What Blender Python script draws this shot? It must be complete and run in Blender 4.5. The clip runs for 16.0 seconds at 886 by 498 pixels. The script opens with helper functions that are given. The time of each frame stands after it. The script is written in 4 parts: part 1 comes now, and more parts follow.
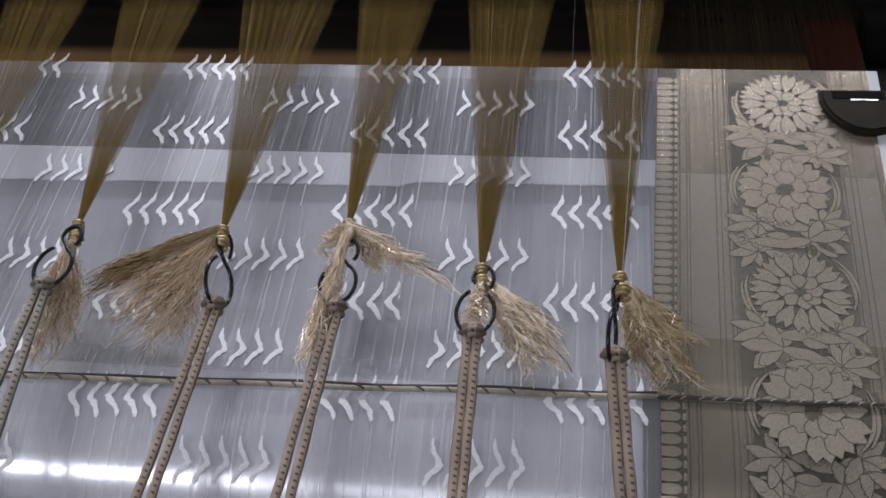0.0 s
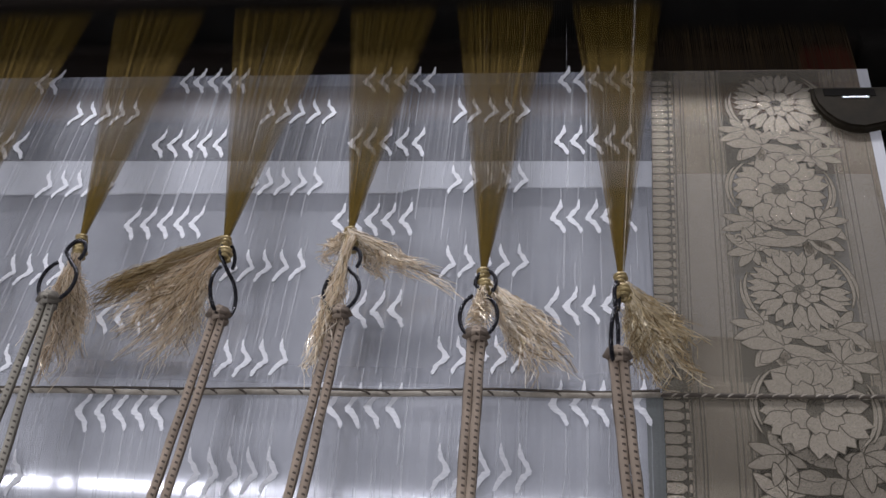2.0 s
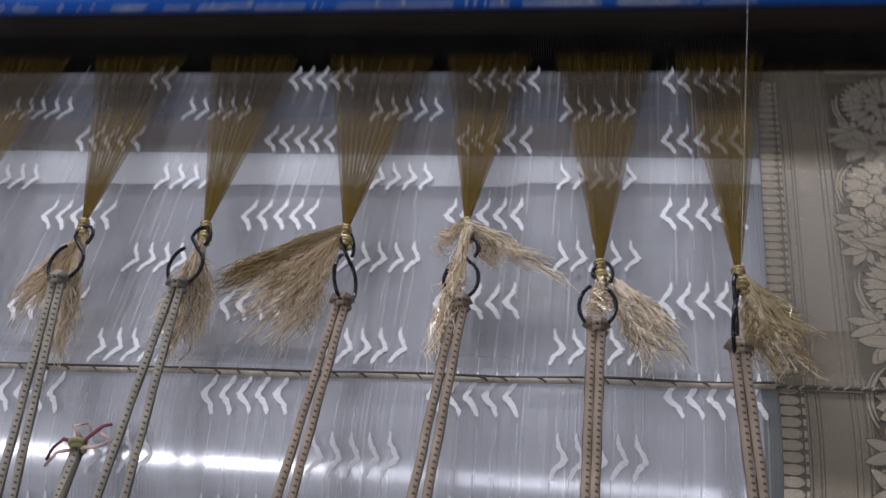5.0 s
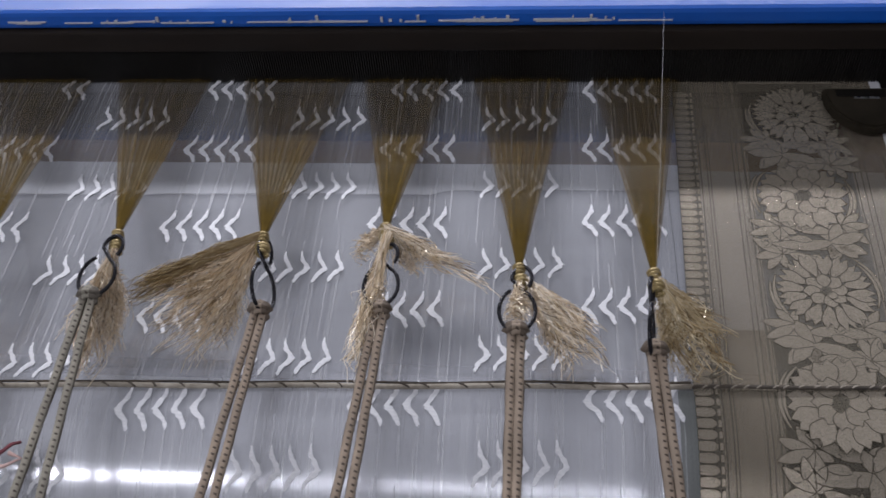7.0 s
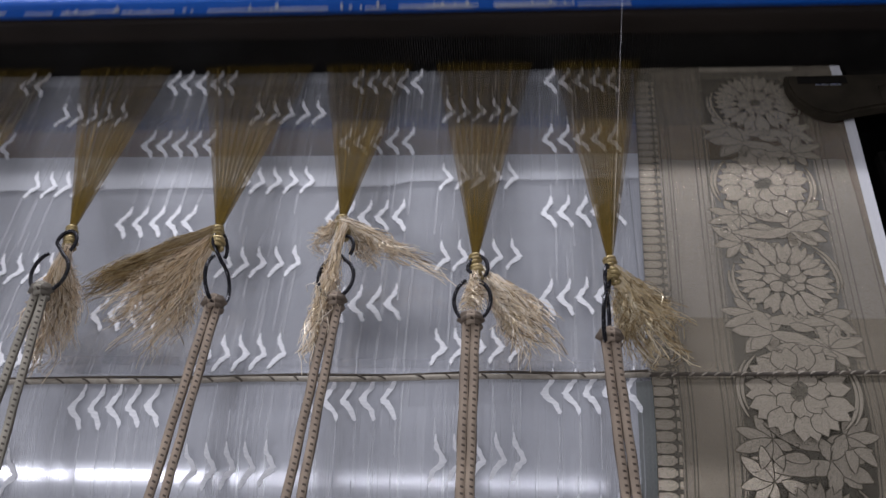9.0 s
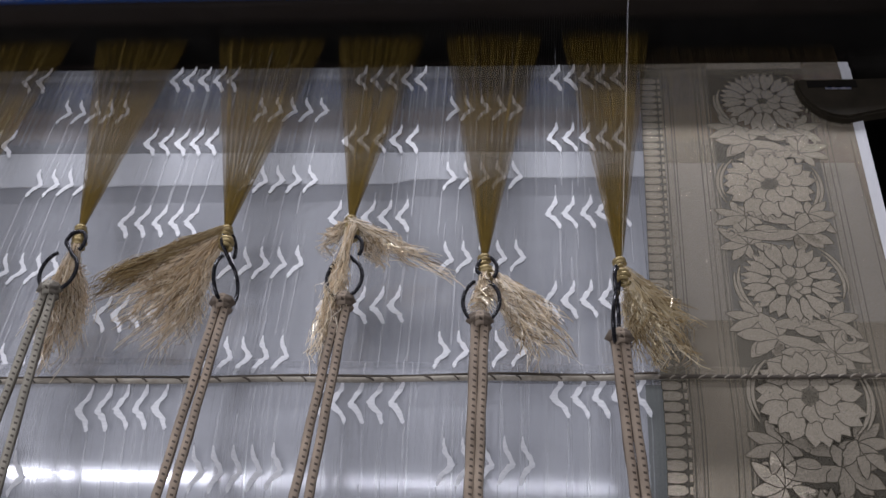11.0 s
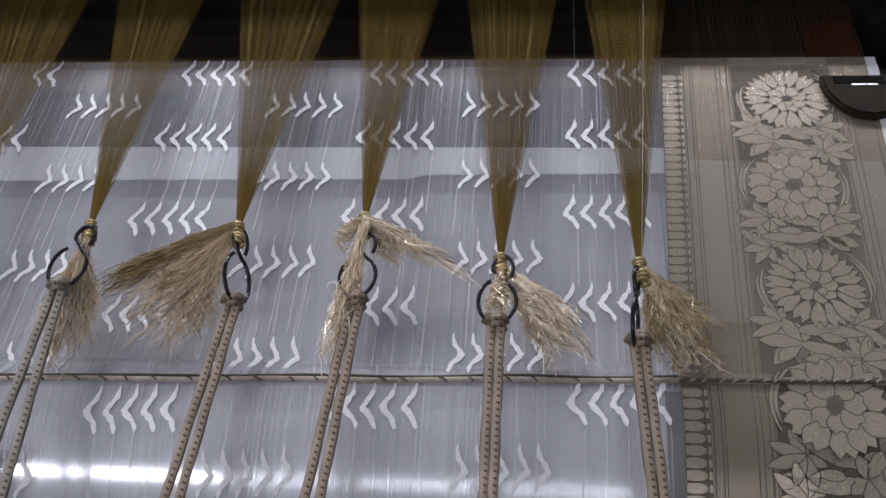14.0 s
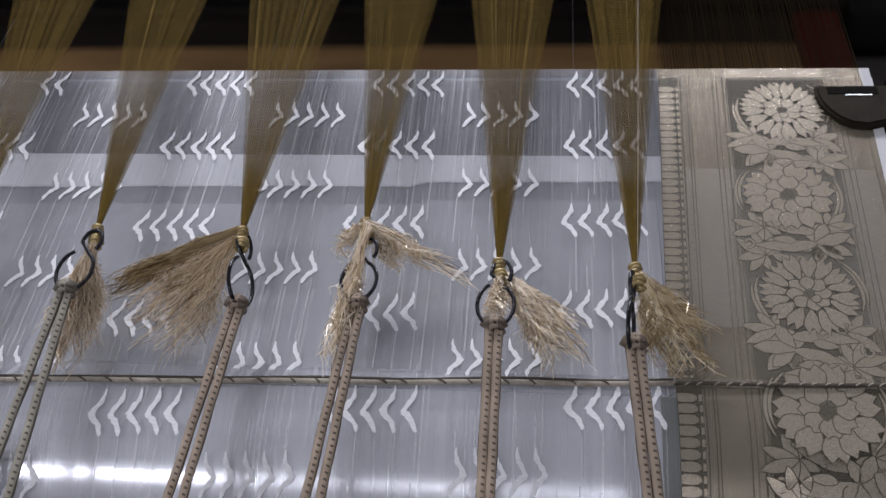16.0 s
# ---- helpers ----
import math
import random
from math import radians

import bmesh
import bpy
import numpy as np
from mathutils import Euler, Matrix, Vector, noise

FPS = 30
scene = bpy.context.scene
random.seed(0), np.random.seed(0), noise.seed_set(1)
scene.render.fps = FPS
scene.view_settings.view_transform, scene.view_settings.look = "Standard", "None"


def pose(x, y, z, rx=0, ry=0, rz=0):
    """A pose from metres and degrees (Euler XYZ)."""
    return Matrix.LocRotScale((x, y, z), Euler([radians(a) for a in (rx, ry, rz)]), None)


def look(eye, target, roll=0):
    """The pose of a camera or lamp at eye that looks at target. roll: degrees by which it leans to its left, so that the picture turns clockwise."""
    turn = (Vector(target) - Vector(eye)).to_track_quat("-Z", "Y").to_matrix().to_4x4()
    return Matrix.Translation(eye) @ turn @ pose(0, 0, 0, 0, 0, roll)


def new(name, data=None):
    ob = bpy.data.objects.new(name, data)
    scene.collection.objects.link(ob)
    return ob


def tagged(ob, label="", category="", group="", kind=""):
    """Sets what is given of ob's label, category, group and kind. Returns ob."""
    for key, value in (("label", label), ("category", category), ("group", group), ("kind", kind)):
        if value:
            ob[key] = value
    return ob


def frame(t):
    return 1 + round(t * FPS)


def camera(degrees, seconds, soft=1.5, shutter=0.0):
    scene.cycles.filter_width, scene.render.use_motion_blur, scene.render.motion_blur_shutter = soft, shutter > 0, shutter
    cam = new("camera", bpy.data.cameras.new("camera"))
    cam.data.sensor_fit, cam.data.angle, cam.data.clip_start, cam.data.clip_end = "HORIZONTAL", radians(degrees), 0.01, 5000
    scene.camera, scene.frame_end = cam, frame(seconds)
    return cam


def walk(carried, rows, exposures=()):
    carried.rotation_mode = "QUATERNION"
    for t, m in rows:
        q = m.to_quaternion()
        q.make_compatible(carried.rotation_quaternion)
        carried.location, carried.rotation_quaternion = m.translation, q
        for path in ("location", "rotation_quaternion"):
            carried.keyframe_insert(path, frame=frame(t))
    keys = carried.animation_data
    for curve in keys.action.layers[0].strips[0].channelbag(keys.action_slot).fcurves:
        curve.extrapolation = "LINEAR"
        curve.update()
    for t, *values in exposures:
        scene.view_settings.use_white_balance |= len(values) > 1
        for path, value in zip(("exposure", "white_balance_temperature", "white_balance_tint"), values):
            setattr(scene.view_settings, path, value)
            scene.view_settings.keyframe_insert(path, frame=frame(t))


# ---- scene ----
# A jacquard handloom: silver silk cloth sliding over the breast roller, gold yarn bundles on hooks,
# and the sley beating up to the fell twice a second.
cam = camera(49.516, 16.0, soft=1.5, shutter=0.45)

# seconds, x, y, z, pitch, yaw, roll
PATH = [
    (0.0, 0.1093, -0.2752, 0.2983, -49.16, 11.61, -6.68),
    (0.5, 0.1065, -0.2793, 0.2995, -49.21, 12.69, -7.28),
    (1.0, 0.1078, -0.2802, 0.2998, -49.26, 11.33, -7.13),
    (1.5, 0.1077, -0.2803, 0.2998, -48.81, 10.90, -7.26),
    (2.0, 0.1067, -0.2780, 0.3012, -48.87, 10.94, -7.58),
    (2.5, 0.1045, -0.2808, 0.3026, -48.49, 11.57, -7.94),
    (3.0, 0.0987, -0.2826, 0.3061, -48.51, 12.19, -8.25),
    (3.5, 0.0913, -0.2866, 0.3070, -48.31, 14.00, -9.31),
    (4.0, 0.0827, -0.2890, 0.3097, -48.56, 15.31, -9.65),
    (4.2, 0.0856, -0.2884, 0.3084, -48.45, 16.48, -10.67),
    (6.3, 0.0628, -0.2877, 0.3165, -50.06, 10.01, -6.41),
    (6.5, 0.0702, -0.2836, 0.3156, -50.12, 9.96, -6.32),
    (7.0, 0.0808, -0.2838, 0.3116, -49.75, 7.93, -5.22),
    (7.5, 0.0886, -0.2845, 0.3066, -49.50, 6.80, -4.69),
    (8.0, 0.0904, -0.2848, 0.3069, -49.44, 6.87, -4.89),
    (8.5, 0.0929, -0.2852, 0.3067, -49.49, 7.23, -5.21),
    (9.0, 0.0947, -0.2847, 0.3056, -49.62, 7.25, -5.45),
    (9.2, 0.0957, -0.2824, 0.3061, -50.13, 7.41, -5.65),
    (11.3, 0.0932, -0.2876, 0.3017, -48.70, 7.77, -5.52),
    (11.5, 0.0933, -0.2878, 0.3010, -48.52, 7.97, -5.68),
    (12.0, 0.0944, -0.2862, 0.3003, -48.35, 7.98, -5.84),
    (12.5, 0.0939, -0.2832, 0.3008, -48.69, 8.13, -5.79),
    (13.0, 0.0930, -0.2834, 0.2999, -48.60, 8.64, -5.90),
    (13.5, 0.0929, -0.2798, 0.2996, -49.44, 9.09, -6.18),
    (14.0, 0.0925, -0.2801, 0.2985, -49.38, 9.09, -6.16),
    (14.5, 0.0917, -0.2820, 0.3001, -49.36, 8.97, -6.10),
    (15.0, 0.0928, -0.2829, 0.3000, -48.95, 9.08, -6.25),
    (15.5, 0.0926, -0.2836, 0.3026, -49.02, 9.16, -6.14),
    (16.0, 0.0942, -0.2868, 0.3017, -48.60, 9.18, -6.00),]
walk(cam, [(t, pose(x, y, z, 90 + p, 0, w) @ pose(0, 0, 0, 0, 0, r)) for t, x, y, z, p, w, r in PATH])

# ---------------------------------------------------------------- light
world = bpy.data.worlds.new("workshop_air")
world.use_nodes = True
world.node_tree.nodes["Background"].inputs[0].default_value = (0.62, 0.70, 0.82, 1)
world.node_tree.nodes["Background"].inputs[1].default_value = 0.06
scene.world = world
scene.view_settings.exposure = 0.14

TUBES = [  # x, y, z, watts, tube width: fluorescent tubes under the workshop ceiling
    (-1.28, -1.08, 1.62, 14.0, 0.014),
    (0.15, -1.08, 1.62, 3.6, 0.012),
    (-0.80, 2.05, 1.22, 41.0, 0.090),
    (0.62, 2.05, 1.22, 21.0, 0.090),
]


def tube_lamp(x, y, z, watts, width, aim):
    data = bpy.data.lights.new("tube_light", "AREA")
    data.shape, data.size, data.size_y, data.energy = "RECTANGLE", 1.35, width, watts
    data.color = (0.905, 0.91, 1.0)
    ob = new("tube_light", data)
    ob.matrix_basis = look((x, y, z), aim)
    return ob


for row in TUBES:
    tube_lamp(*row, (row[0], 0.0, 0.0))

# ---------------------------------------------------------------- materials


class Nodes:
    """A short way to write a node material."""

    def __init__(self, name):
        self.mat = bpy.data.materials.new(name)
        self.mat.use_nodes = True
        self.tree = self.mat.node_tree
        self.bsdf = self.tree.nodes["Principled BSDF"]
        self.out = self.tree.nodes["Material Output"]

    def add(self, kind, **inputs):
        n = self.tree.nodes.new(kind)
        for k, v in inputs.items():
            self.feed(n, k, v)
        return n

    def feed(self, n, key, v):
        sock = n.inputs[int(key[1:])] if key[0] == "i" and key[1:].isdigit() else n.inputs[key]
        if hasattr(v, "is_output"):
            self.tree.links.new(v, sock)
        else:
            sock.default_value = v

    def coord(self, which="Object"):
        return self.add("ShaderNodeTexCoord").outputs[which]

    def scaled(self, v, s, loc=(0, 0, 0)):
        m = self.add("ShaderNodeMapping", Vector=v, Scale=s, Location=loc)
        return m.outputs[0]

    def noise(self, v, scale, detail=3.0, rough=0.55):
        n = self.add("ShaderNodeTexNoise", Vector=v, Scale=scale, Detail=detail, Roughness=rough)
        return n.outputs[0]

    def math(self, op, a, b=0.0, c=None):
        n = self.add("ShaderNodeMath", i0=a, i1=b)
        n.operation = op
        if c is not None:
            self.feed(n, "i2", c)
        return n.outputs[0]

    def ramp(self, f, stops):
        n = self.add("ShaderNodeValToRGB", Fac=f)
        r = n.color_ramp
        while len(r.elements) < len(stops):
            r.elements.new(0.5)
        for e, (p, c) in zip(r.elements, stops):
            e.position = p
            e.color = c if len(c) == 4 else (*c, 1)
        return n.outputs[0]

    def mix(self, f, a, b):
        n = self.add("ShaderNodeMix")
        n.data_type = "RGBA"
        self.feed(n, "i0", f)
        self.feed(n, "i6", a if hasattr(a, "is_output") else (*a, 1))
        self.feed(n, "i7", b if hasattr(b, "is_output") else (*b, 1))
        return n.outputs[2]

    def bump(self, h, strength, dist):
        n = self.add("ShaderNodeBump", Height=h, Strength=strength, Distance=dist)
        self.tree.links.new(n.outputs[0], self.bsdf.inputs["Normal"])

    def set(self, **kw):
        for k, v in kw.items():
            self.feed(self.bsdf, k.replace("_", " "), v)
        return self


def split(m, v):
    s = m.add("ShaderNodeSeparateXYZ", Vector=v)
    return s.outputs


def silk_field():
    m = Nodes("silver_silk")
    v = m.coord()
    # warp streaks run along y; a finer set gives the weave
    streak = m.noise(m.scaled(v, (1100, 4, 1)), 1.0, 4.0, 0.75)
    fine = m.noise(m.scaled(v, (2600, 60, 1)), 1.0, 2.0)
    blot = m.noise(m.scaled(v, (14, 9, 1)), 1.0, 3.0)
    picks = m.noise(m.scaled(v, (30, 1500, 1)), 1.0, 2.0)
    base = m.ramp(streak, [(0.34, (0.40, 0.41, 0.46)), (0.51, (0.60, 0.61, 0.66)), (0.67, (0.93, 0.94, 0.96))])
    base = m.mix(m.math("MULTIPLY", blot, 0.30), base, (0.50, 0.51, 0.55))
    h = m.math("ADD", m.math("MULTIPLY", fine, 0.6), m.math("MULTIPLY", picks, 0.5))
    m.set(Base_Color=base, Roughness=m.ramp(blot, [(0.3, (0.14,) * 3), (0.7, (0.21,) * 3)]), Metallic=0.45)
    m.set(Alpha=m.ramp(streak, [(0.34, (0.47,) * 3), (0.58, (0.53,) * 3), (0.74, (0.74,) * 3)]))
    m.bump(h, 0.12, 0.0002)
    return m.mat


def silk_border(name, low, high, metal=0.0, rough=0.50, scale=1500, cover=0.68):
    m = Nodes(name)
    v = m.coord()
    twill = m.noise(m.scaled(v, (scale, scale * 1.6, 1)), 1.0, 2.0)
    streak = m.noise(m.scaled(v, (700, 6, 1)), 1.0, 3.0)
    blot = m.noise(m.scaled(v, (22, 16, 1)), 1.0, 3.0)
    f = m.math("ADD", m.math("MULTIPLY", twill, 0.45), m.math("ADD", m.math("MULTIPLY", streak, 0.35), m.math("MULTIPLY", blot, 0.2)))
    m.set(Base_Color=m.ramp(f, [(0.36, low), (0.64, high)]), Roughness=rough, Specular_IOR_Level=0.25, Alpha=cover)
    # some picks are metal thread and glint
    m.set(Metallic=m.ramp(m.noise(m.scaled(v, (2600, 1500, 1)), 1.0, 2.0), [(0.44, (metal * 0.6,) * 3), (0.62, (min(metal * 1.7, 1.0),) * 3)]))
    m.bump(twill, 0.35, 0.0002)
    return m.mat


def thread_white():
    m = Nodes("white_float_thread")
    v = m.coord()
    n = m.noise(m.scaled(v, (300, 1400, 1)), 1.0, 2.0)
    m.set(Base_Color=m.ramp(n, [(0.3, (0.70, 0.70, 0.74)), (0.7, (0.90, 0.90, 0.92))]), Roughness=0.4)
    m.bump(n, 0.4, 0.0002)
    return m.mat


def gold_fan():
    m = Nodes("gold_warp_sheet")
    v = m.coord()
    # threads radiate from the hook: streaks follow the angle, x over y
    x, y, z = split(m, v)
    ang = m.math("DIVIDE", x, m.math("MAXIMUM", y, 0.004))
    comb = m.add("ShaderNodeCombineXYZ", X=m.math("MULTIPLY", ang, 260.0), Y=m.math("MULTIPLY", y, 6.0))
    rnd = m.add("ShaderNodeObjectInfo").outputs["Random"]
    m.feed(comb, "Z", m.math("MULTIPLY", rnd, 40.0))
    s = m.noise(comb.outputs[0], 1.0, 3.0, 0.7)
    base = m.ramp(s, [(0.30, (0.040, 0.026, 0.006)), (0.58, (0.112, 0.072, 0.014)), (0.78, (0.40, 0.28, 0.09))])
    dense = m.math("MULTIPLY", m.math("SUBTRACT", 0.075, y), 7.0)
    a = m.math("ADD", m.ramp(s, [(0.32, (0.22,) * 3), (0.66, (0.54,) * 3)]), m.math("MAXIMUM", dense, 0.0))
    m.set(Base_Color=base, Roughness=0.75, Metallic=0.0, Specular_IOR_Level=0.03, Alpha=m.math("MINIMUM", a, 0.96))
    return m.mat


def gold_yarn(name="gold_yarn", bright=1.0, green=1.0, blue=1.0):
    m = Nodes(name)
    rnd = m.add("ShaderNodeNewGeometry").outputs["Random Per Island"]
    c = m.ramp(rnd, [(f, (r * bright, g * bright * green, b * bright * blue)) for f, r, g, b in
                     ((0.0, 0.13, 0.082, 0.032), (0.22, 0.58, 0.45, 0.26), (0.48, 0.90, 0.80, 0.60), (1.0, 0.98, 0.94, 0.85))])
    m.set(Base_Color=c, Roughness=0.28, Metallic=0.22)
    return m.mat


def elastic_braid(name, tone):
    m = Nodes(name)
    v = m.coord()
    x, y, z = split(m, v)
    rows = m.math("FRACT", m.math("ADD", m.math("MULTIPLY", y, 430.0), m.math("MULTIPLY", x, 110.0)))
    dash = m.math("LESS_THAN", rows, 0.34)
    side = m.math("LESS_THAN", m.math("ABSOLUTE", m.math("SUBTRACT", x, 0.0005)), 0.00058)
    rim = m.math("GREATER_THAN", m.math("ABSOLUTE", x), 0.00150)
    mark = m.math("MINIMUM", m.math("ADD", m.math("MULTIPLY", m.math("MULTIPLY", dash, side), 0.85), m.math("MULTIPLY", rim, 0.6)), 1.0)
    dirt = m.noise(m.scaled(v, (160, 60, 160)), 1.0, 4.0)
    fibre = m.noise(m.scaled(v, (1800, 900, 1800)), 1.0, 2.0)
    base = m.ramp(dirt, [(0.3, tuple(c * 0.55 for c in tone)), (0.7, tone)])
    m.set(Base_Color=m.mix(mark, base, (0.035, 0.022, 0.016)), Roughness=0.8)
    m.bump(m.math("ADD", fibre, m.math("MULTIPLY", dash, -0.8)), 0.5, 0.0004)
    return m.mat


def plain(name, low, high, rough=0.5, metal=0.0, scale=60.0, stretch=(1, 1, 1), bump=0.15, dist=0.0006, spec=0.5):
    m = Nodes(name)
    v = m.scaled(m.coord(), tuple(scale * s for s in stretch))
    n = m.noise(v, 1.0, 5.0, 0.6)
    big = m.noise(v, 0.17, 2.0)
    f = m.math("ADD", m.math("MULTIPLY", n, 0.6), m.math("MULTIPLY", big, 0.4))
    m.set(Base_Color=m.ramp(f, [(0.32, low), (0.66, high)]), Metallic=metal, Specular_IOR_Level=spec)
    m.set(Roughness=m.ramp(n, [(0.3, (max(rough - 0.08, 0.05),) * 3), (0.7, (min(rough + 0.10, 1),) * 3)]))
    m.bump(n, bump, dist)
    return m.mat


SILK = silk_field()
BORDER = silk_border("border_ground_silk", (0.276, 0.236, 0.180), (0.374, 0.323, 0.252), metal=0.44, rough=0.24)
FLORAL_GROUND = silk_border("floral_ground_silk", (0.112, 0.097, 0.072), (0.160, 0.141, 0.108), metal=0.1, scale=1800)
OUTLINE = silk_border("dark_outline_silk", (0.062, 0.053, 0.038), (0.095, 0.083, 0.060), cover=0.85)
MOTIF = silk_border("ivory_brocade", (0.336, 0.293, 0.230), (0.486, 0.428, 0.345), metal=0.46, rough=0.23, cover=0.85)
PINSTRIPE = silk_border("taupe_pinstripe", (0.120, 0.106, 0.078), (0.17, 0.152, 0.116))
SELVEDGE = silk_border("white_selvedge", (0.46, 0.46, 0.48), (0.60, 0.60, 0.62), cover=1.0)
# bare silk with the shadow of the last cord mixed into its colour
CORD_SHADE = silk_border("cord_shaded_silk", (0.14, 0.15, 0.145), (0.21, 0.22, 0.215), cover=1.0)
WHITE = thread_white()
FLOAT = thread_white()
FLOAT.name = "faint_float_thread"
FLOAT.node_tree.nodes["Principled BSDF"].inputs["Alpha"].default_value = 0.36
FAN = gold_fan()
GOLD = gold_yarn(green=0.95, blue=0.93)
KNOT = plain("gold_knot", (0.20, 0.14, 0.05), (0.50, 0.39, 0.19), 0.35, 0.4, scale=900)
GOLD_DARK = gold_yarn("old_gold_yarn", 0.54, 0.86, 0.62)
GOLD_BROWN = gold_yarn("brown_gold_yarn", 0.72, 0.90, 0.72)
ELASTIC = elastic_braid("tan_elastic", (0.37, 0.290, 0.220))
ELASTIC_GREY = elastic_braid("greyed_elastic", (0.36, 0.33, 0.27))
CORD = plain("pale_twine", (0.22, 0.19, 0.15), (0.42, 0.38, 0.32), 0.85, scale=500)
CORD_MARK = plain("twine_dark_fleck", (0.03, 0.024, 0.02), (0.10, 0.08, 0.06), 0.85, scale=300)
IRON = plain("black_hook_wire", (0.008, 0.008, 0.011), (0.035, 0.033, 0.04), 0.28, 0.6, scale=220)
PLATE = plain("grey_steel_plate", (0.33, 0.335, 0.36), (0.43, 0.44, 0.47), 0.5, 0.1, scale=40, stretch=(1, 4, 1))
WOUND = plain("wound_silver_silk", (0.74, 0.75, 0.79), (0.86, 0.87, 0.91), 0.48, 0.35, scale=500, stretch=(1, 0.03, 0.03))
# much darker than the border silk: puts shade under the sheer border
WOUND_SHADE = plain("shade_dark_winding", (0.030, 0.025, 0.019), (0.055, 0.048, 0.037), 0.6, 0.0, scale=500, stretch=(1, 0.03, 0.03))
PAPER = plain("white_paper_strip", (0.82, 0.83, 0.86), (0.92, 0.93, 0.95), 0.8, scale=90)
REED_DARK = plain("dark_reed_wood", (0.007, 0.005, 0.004), (0.020, 0.014, 0.011), 0.6, scale=60, stretch=(0.2, 1, 3), spec=0.25)
REED_WIRE = plain("reed_wire", (0.006, 0.005, 0.0045), (0.014, 0.012, 0.010), 0.6, 0.2, scale=100)
BLUE = plain("blue_enamel", (0.0, 0.068, 0.38), (0.004, 0.12, 0.56), 0.42, scale=50, stretch=(0.2, 1, 1), bump=0.1)
# brown race wood brightened to the tone of its lit band
RACE_LIT = plain("lit_varnished_race", (0.12, 0.066, 0.026), (0.30, 0.175, 0.075), 0.6, scale=70, stretch=(0.12, 1, 1), spec=0.2)
RED = plain("red_painted_wood", (0.06, 0.006, 0.005), (0.12, 0.012, 0.010), 0.6, scale=60, spec=0.2)
GUNMETAL = plain("gunmetal_clip", (0.012, 0.0100, 0.0070), (0.034, 0.028, 0.020), 0.6, 0.0, scale=90, spec=0.05)
STEEL = plain("bright_steel", (0.45, 0.45, 0.46), (0.65, 0.65, 0.66), 0.25, 0.9, scale=120)
BRASS = plain("tarnished_brass", (0.20, 0.13, 0.03), (0.45, 0.32, 0.08), 0.4, 0.8, scale=120)
# iron parts, and the added black backing that stands in for shade below
BLACK_IRON = plain("black_iron_and_void", (0.005, 0.0045, 0.004), (0.015, 0.0135, 0.012), 0.8, 0.0, scale=60, spec=0.03)
WARP = plain("brown_warp", (0.022, 0.014, 0.007), (0.065, 0.042, 0.018), 0.7, scale=400, stretch=(1, 0.02, 1), spec=0.2)
# pale so that the unseen walls and ceiling return soft fill
WALL = plain("pale_bounce_wall", (0.66, 0.66, 0.67), (0.78, 0.78, 0.79), 0.9, scale=3)
FLOOR = plain("worn_cement", (0.10, 0.10, 0.095), (0.18, 0.175, 0.165), 0.85, scale=5)

# ---------------------------------------------------------------- mesh helpers


def mesh_from(name, bm, smooth=False):
    me = bpy.data.meshes.new(name)
    bm.to_mesh(me)
    bm.free()
    if smooth:
        for p in me.polygons:
            p.use_smooth = True
    return me


def part(name, bm, material, parent=None, label="", smooth=False, m=None, kind=""):
    me = bm if isinstance(bm, bpy.types.Mesh) else mesh_from(name, bm, smooth)
    if not me.materials:
        me.materials.append(material)
    ob = new(name, me)
    if parent is not None:
        ob.parent = parent
    if m is not None:
        ob.matrix_basis = m
    return tagged(ob, label=label, kind=kind)


def thing(name, m, label, category, group="", kind=""):
    ob = new(name)
    ob.empty_display_size = 0.02
    ob.matrix_basis = m
    return tagged(ob, label=label, category=category, group=group, kind=kind)


def box(x0, x1, y0, y1, z0, z1, bevel=0.0, bm=None):
    bm = bm or bmesh.new()
    v = [bm.verts.new(p) for p in ((x0, y0, z0), (x1, y0, z0), (x1, y1, z0), (x0, y1, z0),
                                   (x0, y0, z1), (x1, y0, z1), (x1, y1, z1), (x0, y1, z1))]
    fs = [bm.faces.new([v[i] for i in q]) for q in ((3, 2, 1, 0), (4, 5, 6, 7), (0, 1, 5, 4), (1, 2, 6, 5), (2, 3, 7, 6), (3, 0, 4, 7))]
    if bevel:
        bmesh.ops.bevel(bm, geom=list({e for f in fs for e in f.edges}), offset=bevel, segments=2, affect="EDGES", profile=0.6)
    return bm


def sweep(bm, pts, radius, sides=8, flat=1.0, taper=None, cap=True):
    """A tube along the points; flat squashes it along its own normal, taper(f) scales it."""
    pts = [Vector(p) for p in pts]
    rings, side = [], None
    for i, p in enumerate(pts):
        d = (pts[min(i + 1, len(pts) - 1)] - pts[max(i - 1, 0)]).normalized()
        if side is None:
            side = d.cross(Vector((0, 0, 1)))
            if side.length < 0.05:
                side = d.cross(Vector((1, 0, 0)))
        side = (side - d * side.dot(d)).normalized()
        up = side.cross(d)
        r = radius * (taper(i / (len(pts) - 1)) if taper else 1.0)
        rings.append([bm.verts.new(p + side * (r * math.cos(a)) + up * (r * flat * math.sin(a)))
                      for a in (2 * math.pi * k / sides for k in range(sides))])
    for a, b in zip(rings, rings[1:]):
        for k in range(sides):
            bm.faces.new((a[k], a[(k + 1) % sides], b[(k + 1) % sides], b[k]))
    if cap and sides > 2:
        bm.faces.new(rings[0][::-1])
        bm.faces.new(rings[-1])
    return bm


